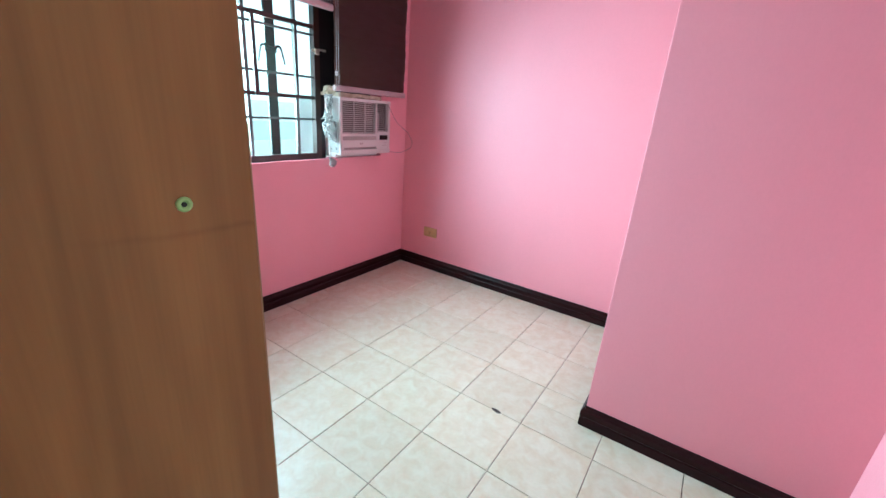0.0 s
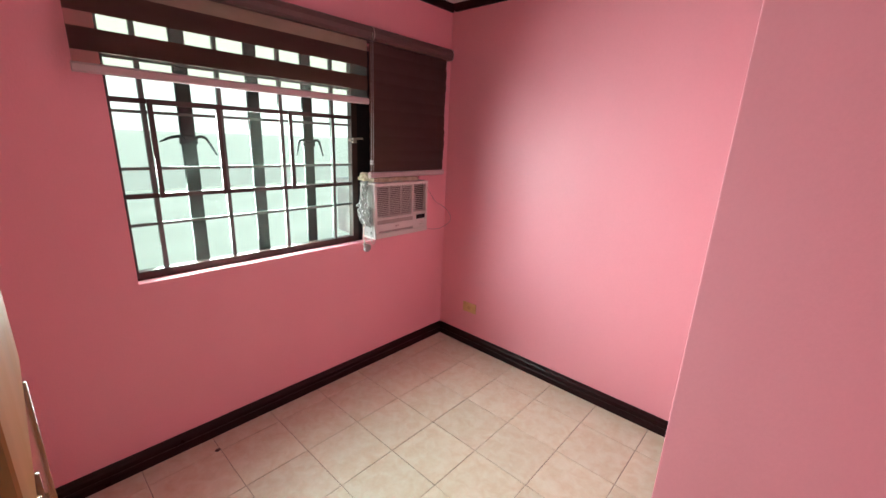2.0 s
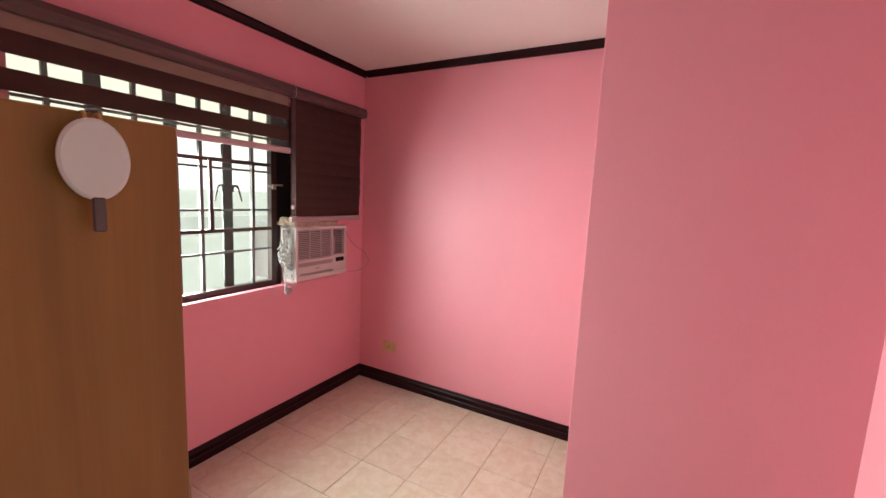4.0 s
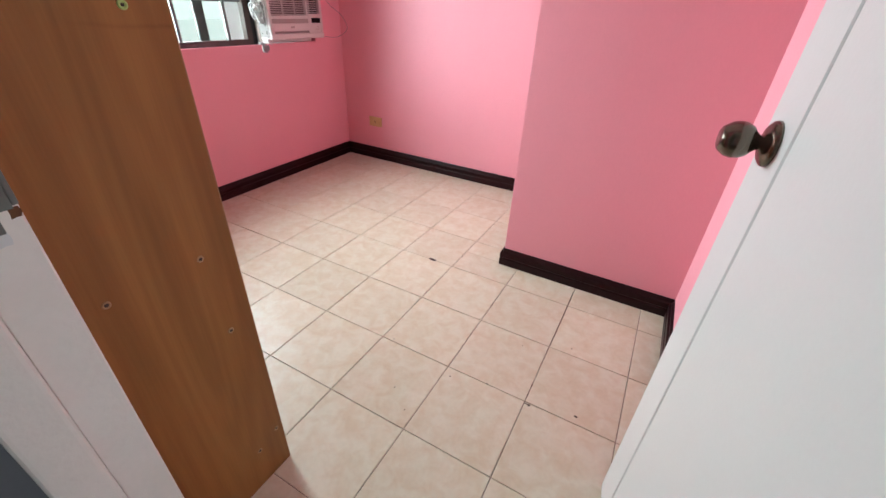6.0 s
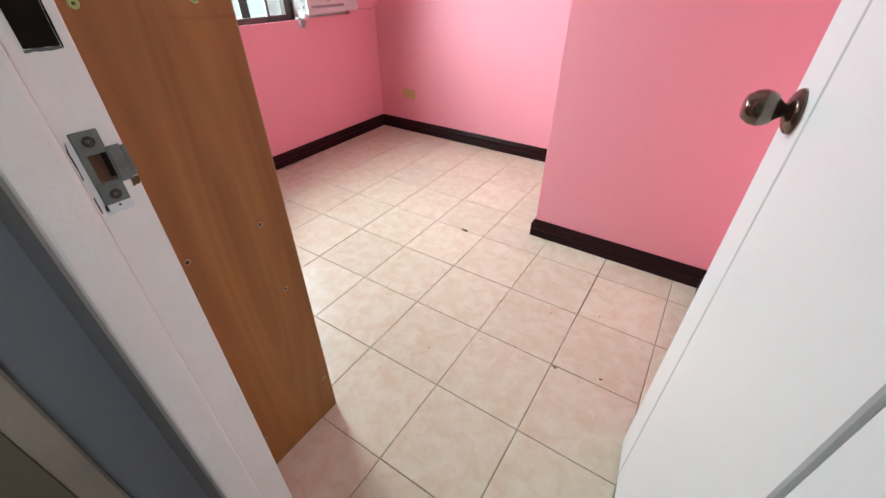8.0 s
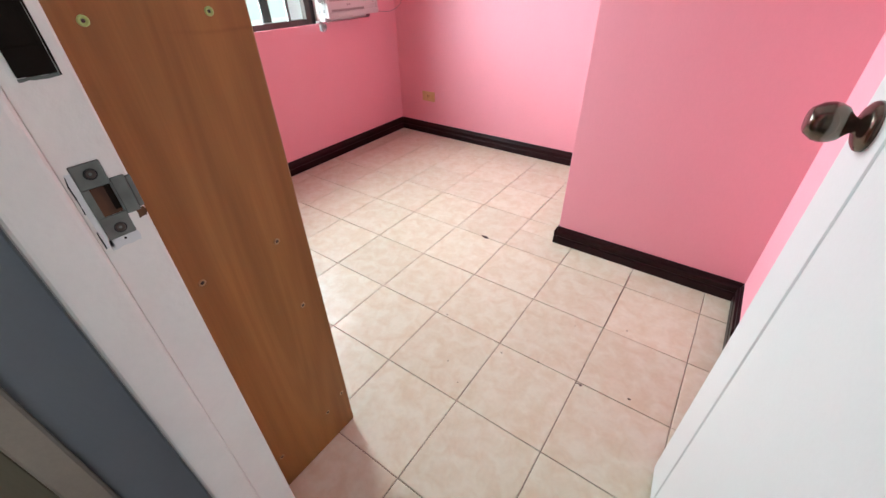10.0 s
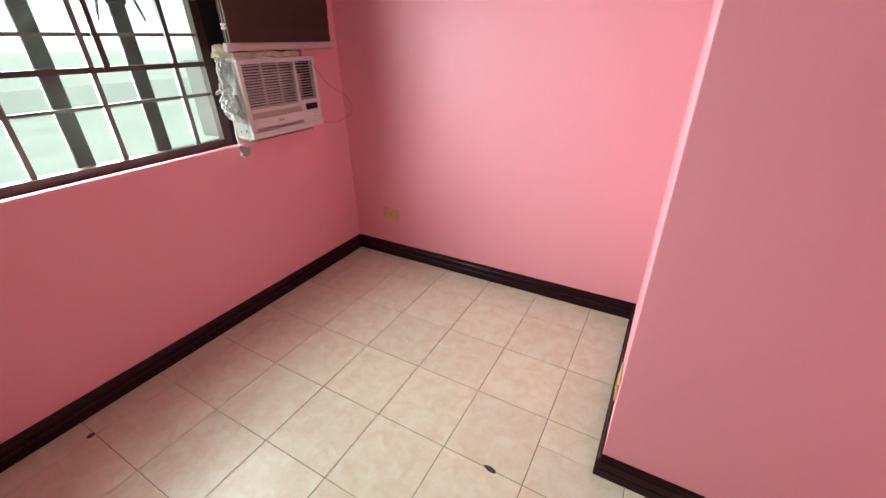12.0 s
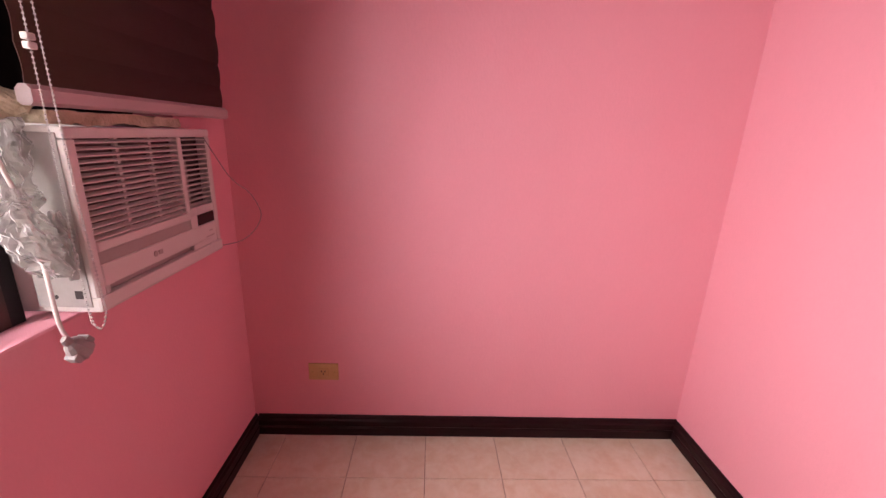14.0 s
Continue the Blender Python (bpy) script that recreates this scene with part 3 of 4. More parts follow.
part("latch", join(box(FX + 0.0205, FX + 0.036, -0.682, -0.655, 1.492, 1.524, 0.003), box(FX + 0.028, FX + 0.036, -0.655, -0.606, 1.514, 1.526, 0.002), tube([(FX + 0.03, -0.682, 1.506), (FX + 0.034, -0.700, 1.504), (FX + 0.036, -0.712, 1.508), (FX + 0.036, -0.706, 1.516), (FX + 0.034, -0.696, 1.508)], 0.0032, 6)), TAN, window, "dull brass window latch")
part("casement_stay", box(FX + 0.024, FX + 0.030, -1.066, -1.058, 1.25, 1.36, 0.002), FRAME, window)
Y = [V[0] + 0.008, V[1], V[2], V[4], V[5], V[-1] - 0.008]
Z = [WZ0 + 0.036, 1.118, 1.245, 1.362, 1.596, 1.640, 1.80, WZ1 - 0.024]
for y0, y1 in zip(Y, Y[1:]):
    for z0, z1 in zip(Z, Z[1:]):
        g = part("pane", box(FX - 0.003, FX + 0.001, y0 + 0.0005, y1 - 0.0005, z0 + 0.0005, z1 - 0.0005), GLASS, window)
        g.visible_shadow = False
structure("window_sill", extruded([(FX + 0.021, WZ0 + 0.0005), (FX + 0.021, WZ0 + 0.006), (XW - 0.006, WZ0 + 0.0205), (XW + 0.001, WZ0 + 0.021), (XW + 0.004, WZ0 + 0.017), (XW + 0.004, WZ0 + 0.0005)], "y", WY0 + 0.001, WY1 - 0.001), PINK, "pale painted narrow window sill", "window sill")

grille = thing("window_grille", (-0.210, -1.2, WZ0), "black iron security grille with leaf scrolls outside the window", "window grille")
GX = -0.210
for y in (-1.545, -1.234, -0.938):
    part("post", box(GX - 0.009, GX + 0.009, y - 0.0305, y + 0.0305, WZ0 - 0.05, WZ1 + 0.1, 0.004), GRILLE, grille)
for z in (WZ0 - 0.02, WZ1 + 0.06):
    part("rail", box(GX - 0.021, GX - 0.009, -1.9, -0.6, z - 0.012, z + 0.012), GRILLE, grille)
for y, arms in ((-1.545, ((-1, 0.116, 0.016), (1, 0.112, 0.076))), (-0.938, ((-1, 0.080, 0.082), (1, 0.086, 0.082)))):
    for s_, reach, drop in arms:
        part("leaf_scroll", tube([(GX + 0.006, y + s_ * 0.02, 1.484), (GX + 0.010, y + s_ * 0.036, 1.500), (GX + 0.010, y + s_ * (0.03 + reach * 0.35), 1.496), (GX + 0.010, y + s_ * (0.015 + reach * 0.7), 1.493 - drop * 0.5), (GX + 0.010, y + s_ * reach, 1.493 - drop)],
                                 lambda t: 0.008 * (1.2 - 0.75 * t), 8), GRILLE, grille, "", True)
    part("collar", join(box(GX - 0.012, GX + 0.012, y - 0.037, y + 0.037, 1.466, 1.492, 0.005, 2), box(GX - 0.012, GX + 0.012, y - 0.026, y + 0.026, 1.492, 1.508, 0.004)), GRILLE, grille)

# blackened board that closes the opening round the air conditioner
board = thing("filler_board", (-0.16, -0.45, WZ0), "blackened filler board round the air conditioner", "board")
part("panel", join(box(-0.185, -0.160, V[-1] + 0.027, WY1, 1.285, WZ1), box(-0.185, -0.160, V[-1] + 0.027, -0.606, WZ0 + 0.001, 1.285)), BOARD, board)

# ---- zebra blinds ----
RX0, RX1 = XW + 0.001, 0.050


def blind(y0, y1, bottom, bands, label):
    b = thing("zebra_blind", (0.0, (y0 + y1) / 2, 2.1), label, "blind", "blinds over the window")
    prof = [(RX0, 2.044), (RX1 - 0.012, 2.044), (RX1, 2.056), (RX1 + 0.003, 2.078), (RX1 - 0.006, 2.102), (RX1 - 0.024, 2.112), (RX0, 2.112)]
    part("cassette", extruded(prof, "y", y0 - 0.012, y1 + 0.012), RAIL, b, "brown blind cassette")
    z = 2.056
    for kind, h in bands:
        z1 = max(z - h, bottom + 0.02)
        mat = {"c": CLOTH, "s": SHEER, "b": BEIGE_CLOTH}[kind]
        name = {"c": "cloth_band", "s": "sheer_band", "b": "cloth_band"}[kind]
        bulge = 0.004 if kind == "c" else 0.0
        prof2 = [(bulge * math.sin(math.pi * k / 6), z + (z1 - z) * k / 6) for k in range(7)]
        prof2 += [(x - 0.0015, zz) for x, zz in reversed(prof2)]
        ragged = 0.004 * math.sin(17.0 * z) if len(bands) > 8 else 0.0
        part(name, extruded(prof2, "y", y0, y1 + ragged), mat, b)
        z = z1
    bar = [(x - 0.027, bottom + h) for x, h in ((0.014, -0.002), (0.020, -0.008), (0.034, -0.008), (0.040, -0.002), (0.040, 0.018), (0.032, 0.026), (0.022, 0.026), (0.014, 0.018))]
    part("bottom_bar", extruded(bar, "y", y0 - 0.004, y1 + 0.004), BAR, b, "mauve bottom bar")
    part("end_cap", extruded([(x + 0.002 * (1 if x > 0 else 0), z + (0.003 if z > 2.1 else -0.003)) for x, z in prof], "y", y1 + 0.0125, y1 + 0.0155), BAR, b, "pale cassette end cap")
    return b


blind(-1.930, -0.676, 1.720, (("b", 0.066), ("c", 0.080), ("s", 0.049), ("c", 0.075), ("s", 0.056), ("c", 0.2)), "half-raised brown zebra blind with sheer bands")
blind(-0.662, -0.020, 1.302, tuple(("c", 0.066 + 0.018 * (k % 2)) for k in range(11)), "lowered dark brown zebra blind above the air conditioner")

chain = thing("bead_chain", (0.07, -0.69, 1.4), "clear plastic bead chain loop hanging from the blind", "chain")

def beads(points, r=0.003, pitch=0.0078):
    """A string of small faceted beads along a polyline."""
    bm = bmesh.new()
    pts = [Vector(p) for p in points]
    left = 0.0
    for a, b in zip(pts, pts[1:]):
        d = (b - a).length
        s_ = left
        while s_ < d:
            c = a.lerp(b, s_ / d)
            ring = [bm.verts.new(c + r * Vector((math.cos(t), math.sin(t), 0))) for t in (0, 1.571, 3.142, 4.712)]
            top, bot = bm.verts.new(c + Vector((0, 0, r))), bm.verts.new(c - Vector((0, 0, r)))
            for k in range(4):
                bm.faces.new((ring[k], ring[(k + 1) % 4], top)); bm.faces.new((ring[(k + 1) % 4], ring[k], bot))
            s_ += pitch
        left = s_ - d
    return bm


back = [(0.040, -0.678, 2.075), (0.040, -0.679, 1.44), (0.040, -0.680, 1.283), (0.042, -0.686, 0.945), (0.046, -0.685, 0.908), (0.050, -0.680, 0.893), (0.053, -0.671, 0.899), (0.056, -0.664, 0.924)]
front = [(0.054, -0.676, 2.075), (0.055, -0.6765, 1.448), (0.055, -0.6755, 1.284), (0.056, -0.6735, 1.123), (0.056, -0.664, 0.924)]
for strand in (back, front):
    part("strand", join(beads(strand), tube(strand, 0.0007, 5)), BEAD, chain)
part("connector", join(box(0.034, 0.046, -0.6875, -0.6720, 1.377, 1.388, 0.003, 2), box(0.034, 0.046, -0.6875, -0.6720, 1.390, 1.401, 0.003, 2)), DISC, chain, "clear white chain connector")

# ---- window air conditioner ----
AX, AY0, AY1, AZ0, AZ1 = 0.045, -0.662, -0.206, 0.932, 1.276
ac = thing("air_conditioner", (-0.05, -0.43, 0.91), "white window air conditioner with louvred grille, standing on the sill", "air conditioner")
part("casing", box(-0.45, -0.064, AY0 + 0.058, AY1 - 0.012, 0.903, AZ1 - 0.006, 0.004), AC_WHITE, ac, "white metal casing")
gl0, gl1, gz0, gz1 = AY0 + 0.022, -0.352, 1.066, 1.256
vl0, vl1, vz0 = -0.336, AY1 - 0.020, 1.076
# front panel: bars round the two grilles
for rail in (
    box(-0.064, AX, AY0, AY1, gz1, AZ1, 0.004, 2), box(-0.064, AX, AY0, gl0, AZ0 + 0.03, gz1, 0.003), box(-0.064, AX, gl1, vl0, vz0 - 0.01, gz1, 0.002),
    box(-0.064, AX, vl1, AY1, AZ0 + 0.03, gz1, 0.003), box(-0.064, AX, gl0, vl0, 1.047, gz0, 0.002), box(-0.064, AX, vl0, vl1, 1.053, vz0, 0.002),
    box(-0.064, AX, gl0, vl1, 0.978, 1.022, 0.002), box(-0.064, AX - 0.001, vl0 - 0.004, vl0 + 0.026, 1.022, 1.053), box(-0.064, AX, -0.229, vl1, 1.022, 1.053)):
    part("front_rail", rail, AC_WHITE, ac)
# thin added sheet, coloured dark so the side reads as shaded
part("side_cheek", box(-0.066, AX - 0.012, AY0 - 0.0025, AY0, AZ0 + 0.012, AZ1 - 0.010, 0.001), AC_SIDE, ac, "side cheek with shade put into its grey")
part("lower_lip", join(box(-0.064, AX + 0.004, AY0, AY1, AZ0, AZ0 + 0.032, 0.006, 2), box(-0.064, AX, gl0, gl0 + 0.010, AZ0 + 0.030, 0.978), box(-0.064, AX, -0.342, vl1, AZ0 + 0.030, 0.979, 0.002)), AC_WHITE, ac)
part("slot", box(-0.03, AX - 0.012, gl0 + 0.008, -0.340, AZ0 + 0.028, 0.979), AC_GREY, ac, "dark air slot")
part("badge_strip", box(-0.03, AX - 0.003, gl0, -0.336, 1.022, 1.047), AC_GREY, ac, "warm grey strip")
part("display", box(-0.03, AX + 0.0005, -0.310, -0.229, 1.023, 1.052, 0.002), DISPLAY, ac, "black glossy display")
part("filter", box(-0.03, AX - 0.020, gl0, gl1, gz0, gz1), AC_FILTER, ac, "brown filter behind the louvres")
part("vent_inside", box(-0.03, AX - 0.026, vl0, vl1, vz0, gz1), AC_DARK, ac)


def louvre(y0, y1, z, tilt):
    bm = box(-0.0065, 0.0065, y0, y1, -0.0013, 0.0013, 0.0006)
    bm.transform(Matrix.Translation((AX - 0.008, 0, z)) @ Matrix.Rotation(radians(tilt), 4, "Y"))
    return bm


for k in range(16):
    part("louvre", louvre(gl0, gl1, gz0 + (k + 0.5) * (gz1 - gz0) / 16, 19), AC_WHITE, ac)
for k in range(14):
    part("vent_fin", louvre(vl0, vl1, vz0 + (k + 0.5) * (gz1 - vz0) / 14, 3), AC_WHITE, ac)
for y in (gl0 + (gl1 - gl0) * 0.36, gl0 + (gl1 - gl0) * 0.70):
    part("divider", box(AX - 0.017, AX - 0.009, y - 0.004, y + 0.004, gz0, gz1), AC_WHITE, ac)
part("deflector", box(AX - 0.022, AX - 0.016, vl0 + 0.020, vl0 + 0.034, vz0 + 0.005, gz1 - 0.06), AC_GREY, ac)
part("badge", join(turned([(0, 0.007), (0.0012, 0.0065)], (AX, -0.490, 1.000), "x", 16), box(AX, AX + 0.0012, -0.480, -0.466, 0.995, 1.005)), AC_GREY, ac, "small grey badge")
part("mark", box(AX, AX + 0.001, -0.262, -0.246, 0.999, 1.002), AC_GREY, ac)
part("mark", box(AX, AX + 0.001, -0.280, -0.240, 0.984, 0.987), AC_GREY, ac)
part("side_hole", box(0.006, 0.020, AY0 - 0.0034, AY0 - 0.0024, 0.962, 0.978), AC_DARK, ac)
part("side_screw", turned([(-0.0015, 0.004), (0.001, 0.004)], (-0.030, AY0 - 0.0026, 0.965), "y", 10), AC_DARK, ac)

ac.location.z -= 0.014


def lumpy(bm, amount, seed, scale=30):
    for v in bm.verts:
        v.co += noise.noise_vector(v.co * scale + Vector((seed, 0, 0))) * amount
    return bm


def slab(x0, x1, y0, y1, z0, z1, ny):
    bm = box(x0, x1, y0, y1, z0, z1)
    bmesh.ops.subdivide_edges(bm, edges=[e for e in bm.edges if abs(e.verts[0].co.y - e.verts[1].co.y) > 1e-5], cuts=ny)
    return bm


foam = thing("foam_packing", (0.0, -0.45, 1.277), "yellowed foam strip wedged above the air conditioner", "foam")
part("strip", lumpy(lumpy(slab(-0.155, 0.004, -0.640, -0.262, 1.266, 1.288, 24), 0.007, 3, 24), 0.003, 6, 90), FOAM, foam)
wad = bmesh.new()
bmesh.ops.create_icosphere(wad, subdivisions=3, radius=1.0)
wad.transform(Matrix.Translation((-0.06, -0.654, 1.296)) @ Matrix.Diagonal((0.045, 0.024, 0.028, 1)))
part("lump", lumpy(lumpy(wad, 0.014, 9, 34), 0.006, 4, 110), FOAM, foam, "crumpled wad of yellowed packing")


def crumple(bands, seed, n=40, rows=5, crease=0.011):
    """A thin crumpled sleeve: rings of wandering radius about a line, pulled into sharp ridges."""
    bm = bmesh.new()
    rings = []
    for (c0, a0, b0), (c1, a1, b1) in zip(bands, bands[1:]):
        for step in range(rows):
            t = step / rows
            c = Vector(c0).lerp(Vector(c1), t)
            ra, rb = a0 + (a1 - a0) * t, b0 + (b1 - b0) * t
            ring = []
            for k in range(n):
                a = 2 * math.pi * k / n
                way = Vector((math.cos(a) * ra, math.sin(a) * rb, 0))
                p = c + way
                ridge = abs(noise.noise(p * 34 + Vector((seed, 0, 0)))) * 2 + abs(noise.noise(p * 80 + Vector((0, seed, 0))))
                w = noise.noise_vector(p * 45 + Vector((seed, seed, 0)))
                ring.append(bm.verts.new(p + way.normalized() * (0.5 - ridge) * crease + w * 0.006))
            rings.append(ring)
    for p, q in zip(rings, rings[1:]):
        for k in range(n):
            bm.faces.new((p[k], p[(k + 1) % n], q[(k + 1) % n], q[k]))
    return bm


bag = thing("plastic_bag", (-0.02, -0.71, 1.15), "crumpled clear plastic wrapped round the power cord", "plastic bag")
part("film", crumple([((-0.030, -0.682, 1.272), 0.026, 0.016), ((-0.026, -0.686, 1.245), 0.030, 0.022), ((-0.020, -0.694, 1.205), 0.026, 0.022), ((-0.012, -0.704, 1.168), 0.016, 0.016), ((-0.008, -0.708, 1.148), 0.026, 0.030), ((-0.004, -0.708, 1.126), 0.022, 0.020),
                      ((-0.004, -0.706, 1.095), 0.036, 0.034), ((0.0, -0.704, 1.060), 0.038, 0.036), ((0.004, -0.700, 1.028), 0.034, 0.030), ((0.008, -0.692, 1.000), 0.020, 0.018)], 2), BAG, bag)
part("film_tuft", crumple([((-0.004, -0.712, 1.140), 0.010, 0.010), ((-0.002, -0.730, 1.146), 0.014, 0.006), ((0.0, -0.750, 1.136), 0.018, 0.005), ((0.0, -0.762, 1.128), 0.010, 0.003)], 5, 18, 4, 0.006), BAG, bag)
part("film_tail", crumple([((0.022, -0.686, 1.12), 0.010, 0.012), ((0.024, -0.684, 1.07), 0.014, 0.014), ((0.026, -0.680, 1.025), 0.012, 0.012), ((0.028, -0.678, 0.985), 0.004, 0.006)], 7, 18, 4, 0.006), BAG, bag)

cordt = thing("power_cord", (0.0, -0.72, 0.9), "white power cord with a grey moulded plug hanging down", "power cord")
part("cable", tube([(-0.035, -0.690, 1.262), (-0.012, -0.722, 1.215), (0.002, -0.712, 1.12), (0.018, -0.722, 1.03), (0.032, -0.736, 0.955), (0.036, -0.737, 0.922), (0.038, -0.732, 0.903)], 0.0035, 10), CORD, cordt, "", True)
PLUG_AT = Matrix.Translation((0.040, -0.722, 0.880)) @ Matrix.Rotation(radians(38), 4, "X")
pl = join(turned([(0.034, 0.0055), (0.028, 0.0075), (0.020, 0.0080), (0.015, 0.0135), (0.006, 0.0175), (-0.010, 0.0200), (-0.020, 0.0200), (-0.023, 0.0175)], (0, 0, 0), "z", 10),
          box(-0.013, 0.013, -0.0225, 0.0225, -0.018, 0.002, 0.004, 2))
pl.transform(PLUG_AT @ Matrix.Diagonal((0.8, 1.1, 1, 1)))
plug = part("plug", pl, PLUG, cordt, "grey moulded plug")
for dy in (-0.008, 0.008):
    pin = box(-0.003, 0.003, dy - 0.0008, dy + 0.0008, -0.034, -0.022)
    pin.transform(PLUG_AT)
    part("pin", pin, STEEL, plug)

hose = thing("clear_hose", (0.05, -0.15, 1.1), "thin clear plastic strap looping from the air conditioner", "hose")
part("loop", tube([(0.040, -0.236, 1.252), (0.056, -0.205, 1.190), (0.068, -0.150, 1.120), (0.076, -0.050, 1.060), (0.080, 0.006, 0.985), (0.074, -0.030, 0.940), (0.062, -0.110, 0.918), (0.044, -0.205, 0.926)], 0.0014, 8), STRAP, hose, "", True)


# ---- outlets ----
def outlet(name_at, facing, label):
    o = thing("wall_outlet", name_at, label, "outlet", "wall outlets")
    x, y, z = name_at
    w, h, d = 0.061, 0.038, 0.008
    if facing == "y":
        place = lambda bm: (bm.transform(Matrix.Translation((x, y, z))), bm)[1]
    else:
        place = lambda bm: (bm.transform(Matrix.Translation((x, y, z)) @ Matrix.Rotation(radians(-90), 4, "Z")), bm)[1]
    part("cover_plate", place(box(-w, w, -d, -0.0003, -h, h, 0.003, 2)), OUTLET, o)
    face = part("socket_face", place(box(-0.021, 0.021, -d - 0.003, -d, -0.020, 0.020, 0.0015)), OUTLET, o)
    for dx, dz in ((-0.007, 0.005), (0.007, 0.005), (0.0, -0.007)):
        part("slot", place(box(dx - 0.0018, dx + 0.0018, -d - 0.0036, -d - 0.0028, dz - 0.004, dz + 0.004)), SLOT, face)
    for dx in (-0.045, 0.045):
        part("screw", place(turned([(0, 0.003), (-0.0012, 0.0025)], (dx, -d, 0), "y", 10)), BRASS, o)


outlet((0.247, YB, 0.308), "y", "yellowed plastic wall outlet above the baseboard")
outlet((XN, -0.712, 0.268), "x", "yellowed plastic wall outlet on the side wall")

# ---- marks on the floor ----
chip = thing("chip_mark", (1.462, -1.053, 0.0), "dark chipped spot at a tile joint", "chip", kind="structure")
bm = turned([(0.0003, 1.0), (0.0012, 0.8), (0.0014, 0.01)], (0, 0, 0), "z", 14)
bm.transform(Matrix.Translation((1.462, -1.053, 0.0)) @ Matrix.Rotation(radians(-8), 4, "Z") @ Matrix.Diagonal((0.024, 0.010, 1, 1)))
part("spot", lumpy(bm, 0.003, 5, 90), CHIP, chip)
stain = thing("dirt_crumb", (0.069, -1.665, 0.0), "small dark brown crumb lying by the baseboard", "dirt")
bm = turned([(0.0005, 0.9), (0.003, 1.0), (0.005, 0.5), (0.0055, 0.01)], (0, 0, 0), "z", 10)
bm.transform(Matrix.Translation((0.069, -1.665, 0.0)) @ Matrix.Diagonal((0.010, 0.013, 1, 1)))
part("crumb", lumpy(bm, 0.003, 8, 120), CHIP, stain)

CRUMBS = [(2.346, -1.625, 0.006), (1.625, -1.643, 0.003), (1.878, -1.454, 0.004), (2.036, -1.654, 0.0035), (1.762, -1.836, 0.003), (1.842, -1.893, 0.0025), (1.906, -1.692, 0.003), (2.083, -1.406, 0.0025), (2.259, -1.318, 0.003), (2.196, -1.665, 0.005)]
for k, (x, y, size) in enumerate(CRUMBS):
    c = thing("floor_speck", (x, y, 0.0), "tiny dark speck of dirt on the tiles", "dirt", "specks on the floor")
    bm = turned([(0.0004, 0.9), (0.002, 1.0), (0.003, 0.4), (0.0032, 0.01)], (0, 0, 0), "z", 8)
    bm.transform(Matrix.Translation((x, y, 0.0)) @ Matrix.Rotation(k * 1.1, 4, "Z") @ Matrix.Diagonal((size, size * 0.5, 1, 1)))
    part("speck", bm, CHIP, c)

# dark grime packed into a joint, and a chipped tile corner
def grime(x, y0, y1, wide, seed):
    g = thing("joint_grime", (x, (y0 + y1) / 2, 0.0), "dark line of dirt packed into a tile joint", "dirt", "dirt in the joints")
    bm = box(x - wide / 2, x + wide / 2, y0, y1, -0.003, 0.0008)
    bmesh.ops.subdivide_edges(bm, edges=[e for e in bm.edges if abs(e.verts[0].co.y - e.verts[1].co.y) > 0.01], cuts=28)
    for v in bm.verts:
        w = noise.noise(Vector((v.co.x * 300, v.co.y * 60, seed)))
        v.co.x = x + (v.co.x - x) * (0.75 + 0.9 * w)
    part("streak", bm, GRIME, g)


grime(2.1785, -1.345, -1.180, 0.0034, 1)
grime(2.1785, -1.170, -0.990, 0.0026, 4)
grime(2.1785, -1.660, -1.560, 0.0024, 9)
chipped = thing("chipped_corner", (2.185, -1.660, 0.0), "small dark chip at a tile corner", "chip", kind="structure")
bm = turned([(0.0003, 1.0), (0.0010, 0.8), (0.0012, 0.01)], (0, 0, 0), "z", 12)
bm.transform(Matrix.Translation((2.189, -1.6615, 0.0)) @ Matrix.Rotation(radians(12), 4, "Z") @ Matrix.Diagonal((0.012, 0.0022, 1, 1)))
part("spot", lumpy(bm, 0.0012, 2, 160), GRIME, chipped)

# ---- outside: yard and garden wall ----
structure("ground", box(-400, 400, -400, 400, -0.8, -0.45), YARD, "pale concrete yard outside the window", "ground")
gw = thing("garden_wall", (-14, -3, -0.45), "pale rendered garden wall", "wall")
part("wall_face", box(-14.15, -14.0, -60, 50, -0.45, 0.30), RENDER, gw)
haze = bpy.data.materials.new("bright_hazy_sky")
haze.use_nodes = True
hn, hl = haze.node_tree.nodes, haze.node_tree.links
em = hn.new("ShaderNodeEmission")
em.inputs[0].default_value, em.inputs[1].default_value = (0.99, 1.0, 0.985, 1), 1.15
hl.new(em.outputs[0], hn["Material Output"].inputs[0])
structure("backdrop", box(-300, -298, -400, 400, -1, 160), haze, "bright white hazy sky in the distance", "sky")

# ---- floor tiles, one by one ----
TX, TY, TP, JOINT = 1.878, -1.954, 0.300, 0.0023


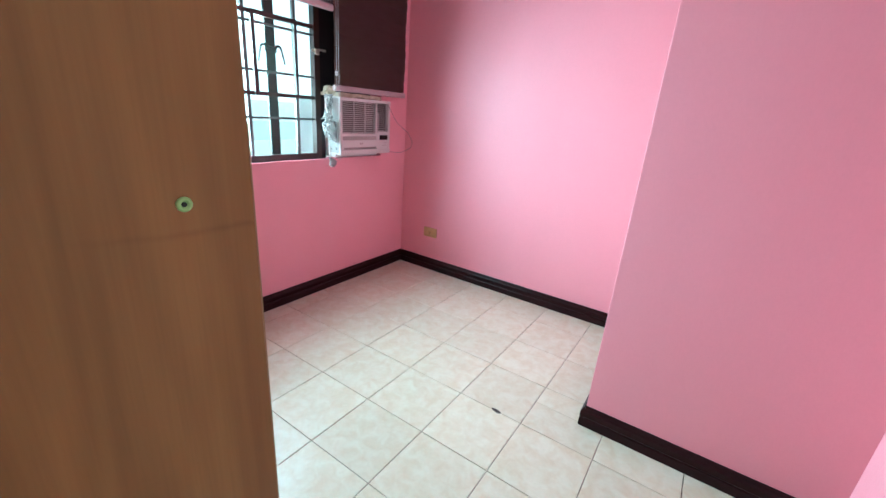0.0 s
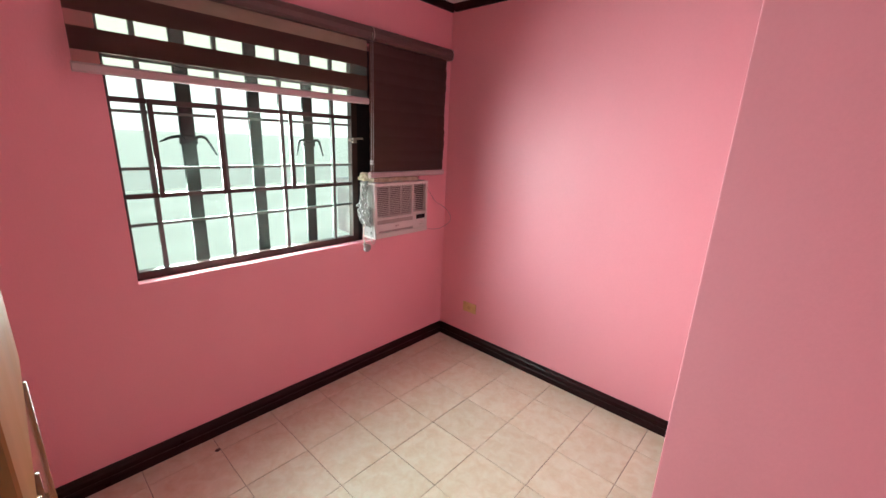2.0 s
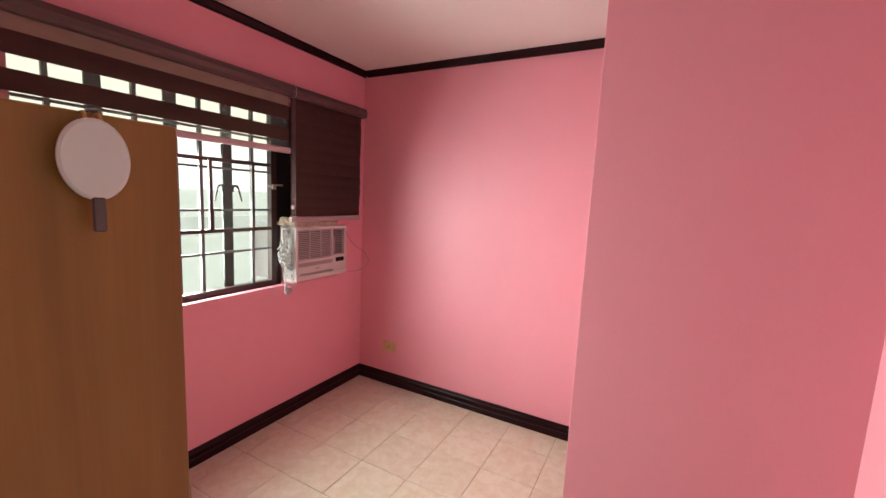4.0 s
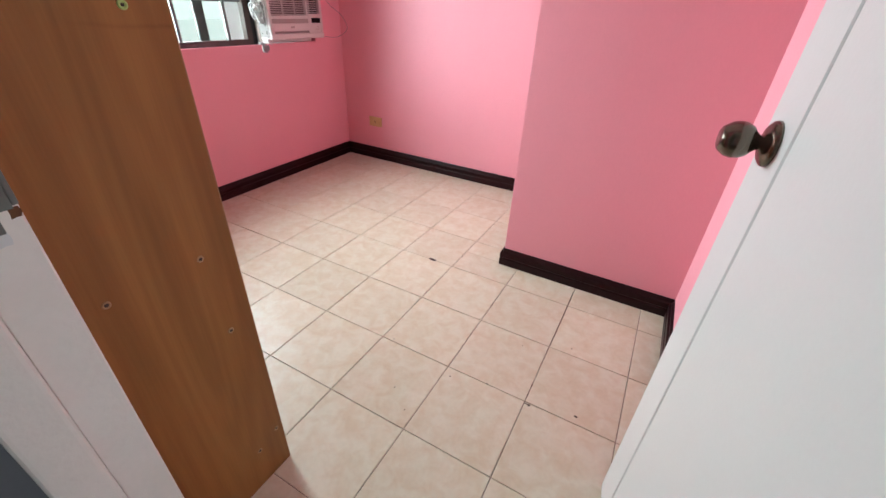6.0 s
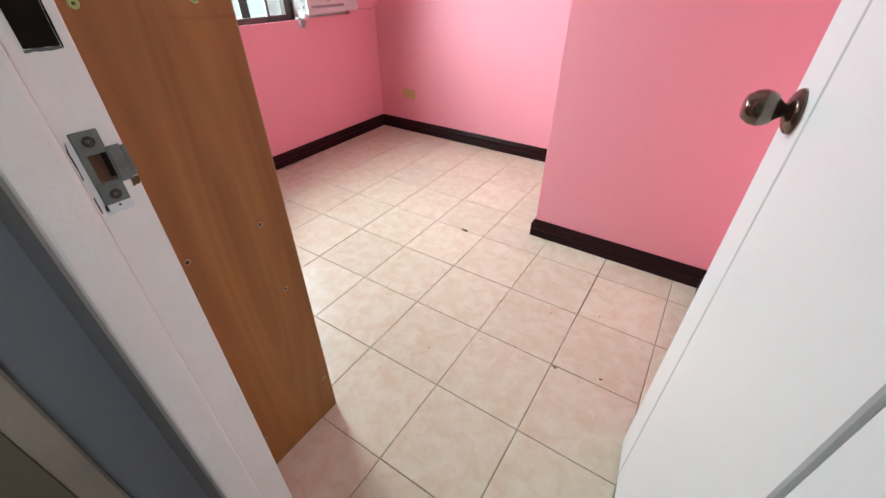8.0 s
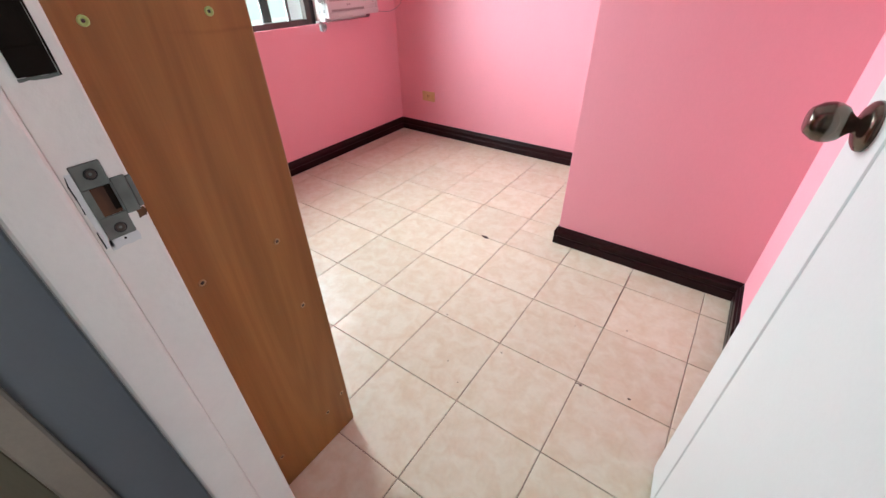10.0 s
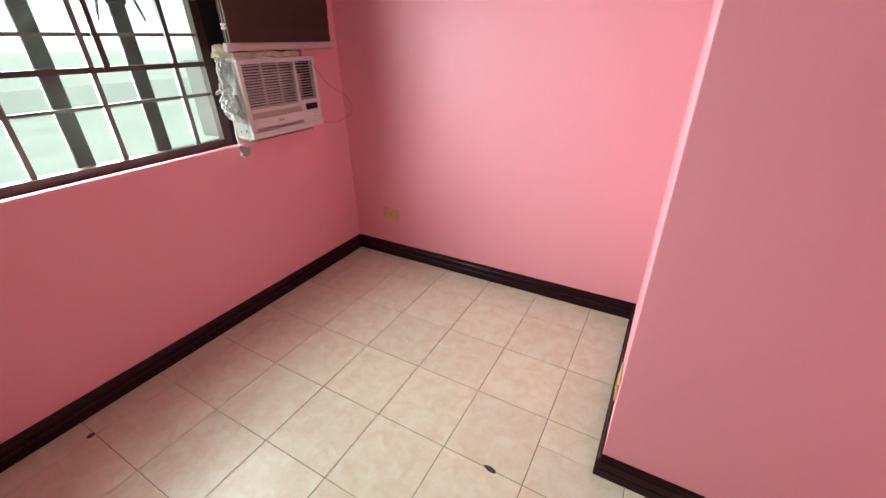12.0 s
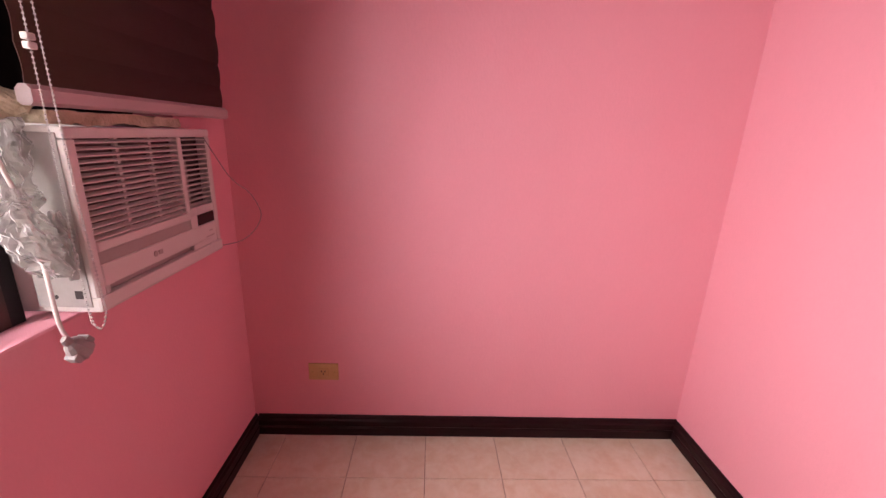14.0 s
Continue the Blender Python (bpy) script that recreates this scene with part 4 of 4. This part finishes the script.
def tile_mesh(x0, x1, y0, y1):
    bm = bmesh.new()
    e = 0.0018
    low = [bm.verts.new(p) for p in ((x0, y0, -0.006), (x1, y0, -0.006), (x1, y1, -0.006), (x0, y1, -0.006))]
    mid = [bm.verts.new(p) for p in ((x0, y0, -0.0015), (x1, y0, -0.0015), (x1, y1, -0.0015), (x0, y1, -0.0015))]
    top = [bm.verts.new(p) for p in ((x0 + e, y0 + e, 0), (x1 - e, y0 + e, 0), (x1 - e, y1 - e, 0), (x0 + e, y1 - e, 0))]
    for a, b in ((low, mid), (mid, top)):
        for k in range(4):
            bm.faces.new((a[k], a[(k + 1) % 4], b[(k + 1) % 4], b[k]))
    bm.faces.new(top)
    me = bpy.data.meshes.new("tile")
    bm.to_mesh(me)
    bm.free()
    me.materials.append(TILE)
    return me


shared = {}
rng = random.Random(11)


def lay(x0, x1, y0, y1):
    cx, cy = (x0 + x1) / 2, (y0 + y1) / 2
    w, d = round(x1 - x0, 4), round(y1 - y0, 4)
    if w < 0.012 or d < 0.012:
        return
    if (w, d) not in shared:
        shared[(w, d)] = tile_mesh(-w / 2, w / 2, -d / 2, d / 2)
    ob = new("tile", shared[(w, d)])
    ob.parent = floor
    ob.matrix_basis = pose(cx, cy, rng.uniform(-0.0004, 0.0004), rng.uniform(-0.10, 0.10), rng.uniform(-0.10, 0.10), rng.uniform(-0.12, 0.12))


for i in range(-8, 4):
    for j in range(-3, 8):
        x0, x1 = TX + i * TP + JOINT / 2, TX + (i + 1) * TP - JOINT / 2
        y0, y1 = TY + j * TP + JOINT / 2, TY + (j + 1) * TP - JOINT / 2
        x0, x1, y0, y1 = max(x0, XW), min(x1, XR), max(y0, YH), min(y1, YB)
        if x1 - x0 < 0.01 or y1 - y0 < 0.01:
            continue
        if y1 > YJ and x1 > XN:              # cut round the boxed-out corner
            if x0 < XN:
                lay(x0, XN, max(y0, YJ), y1)
                if y0 < YJ:
                    lay(x0, x1, y0, YJ)
            elif y0 < YJ:
                lay(x0, x1, y0, YJ)
        else:
            lay(x0, x1, y0, y1)
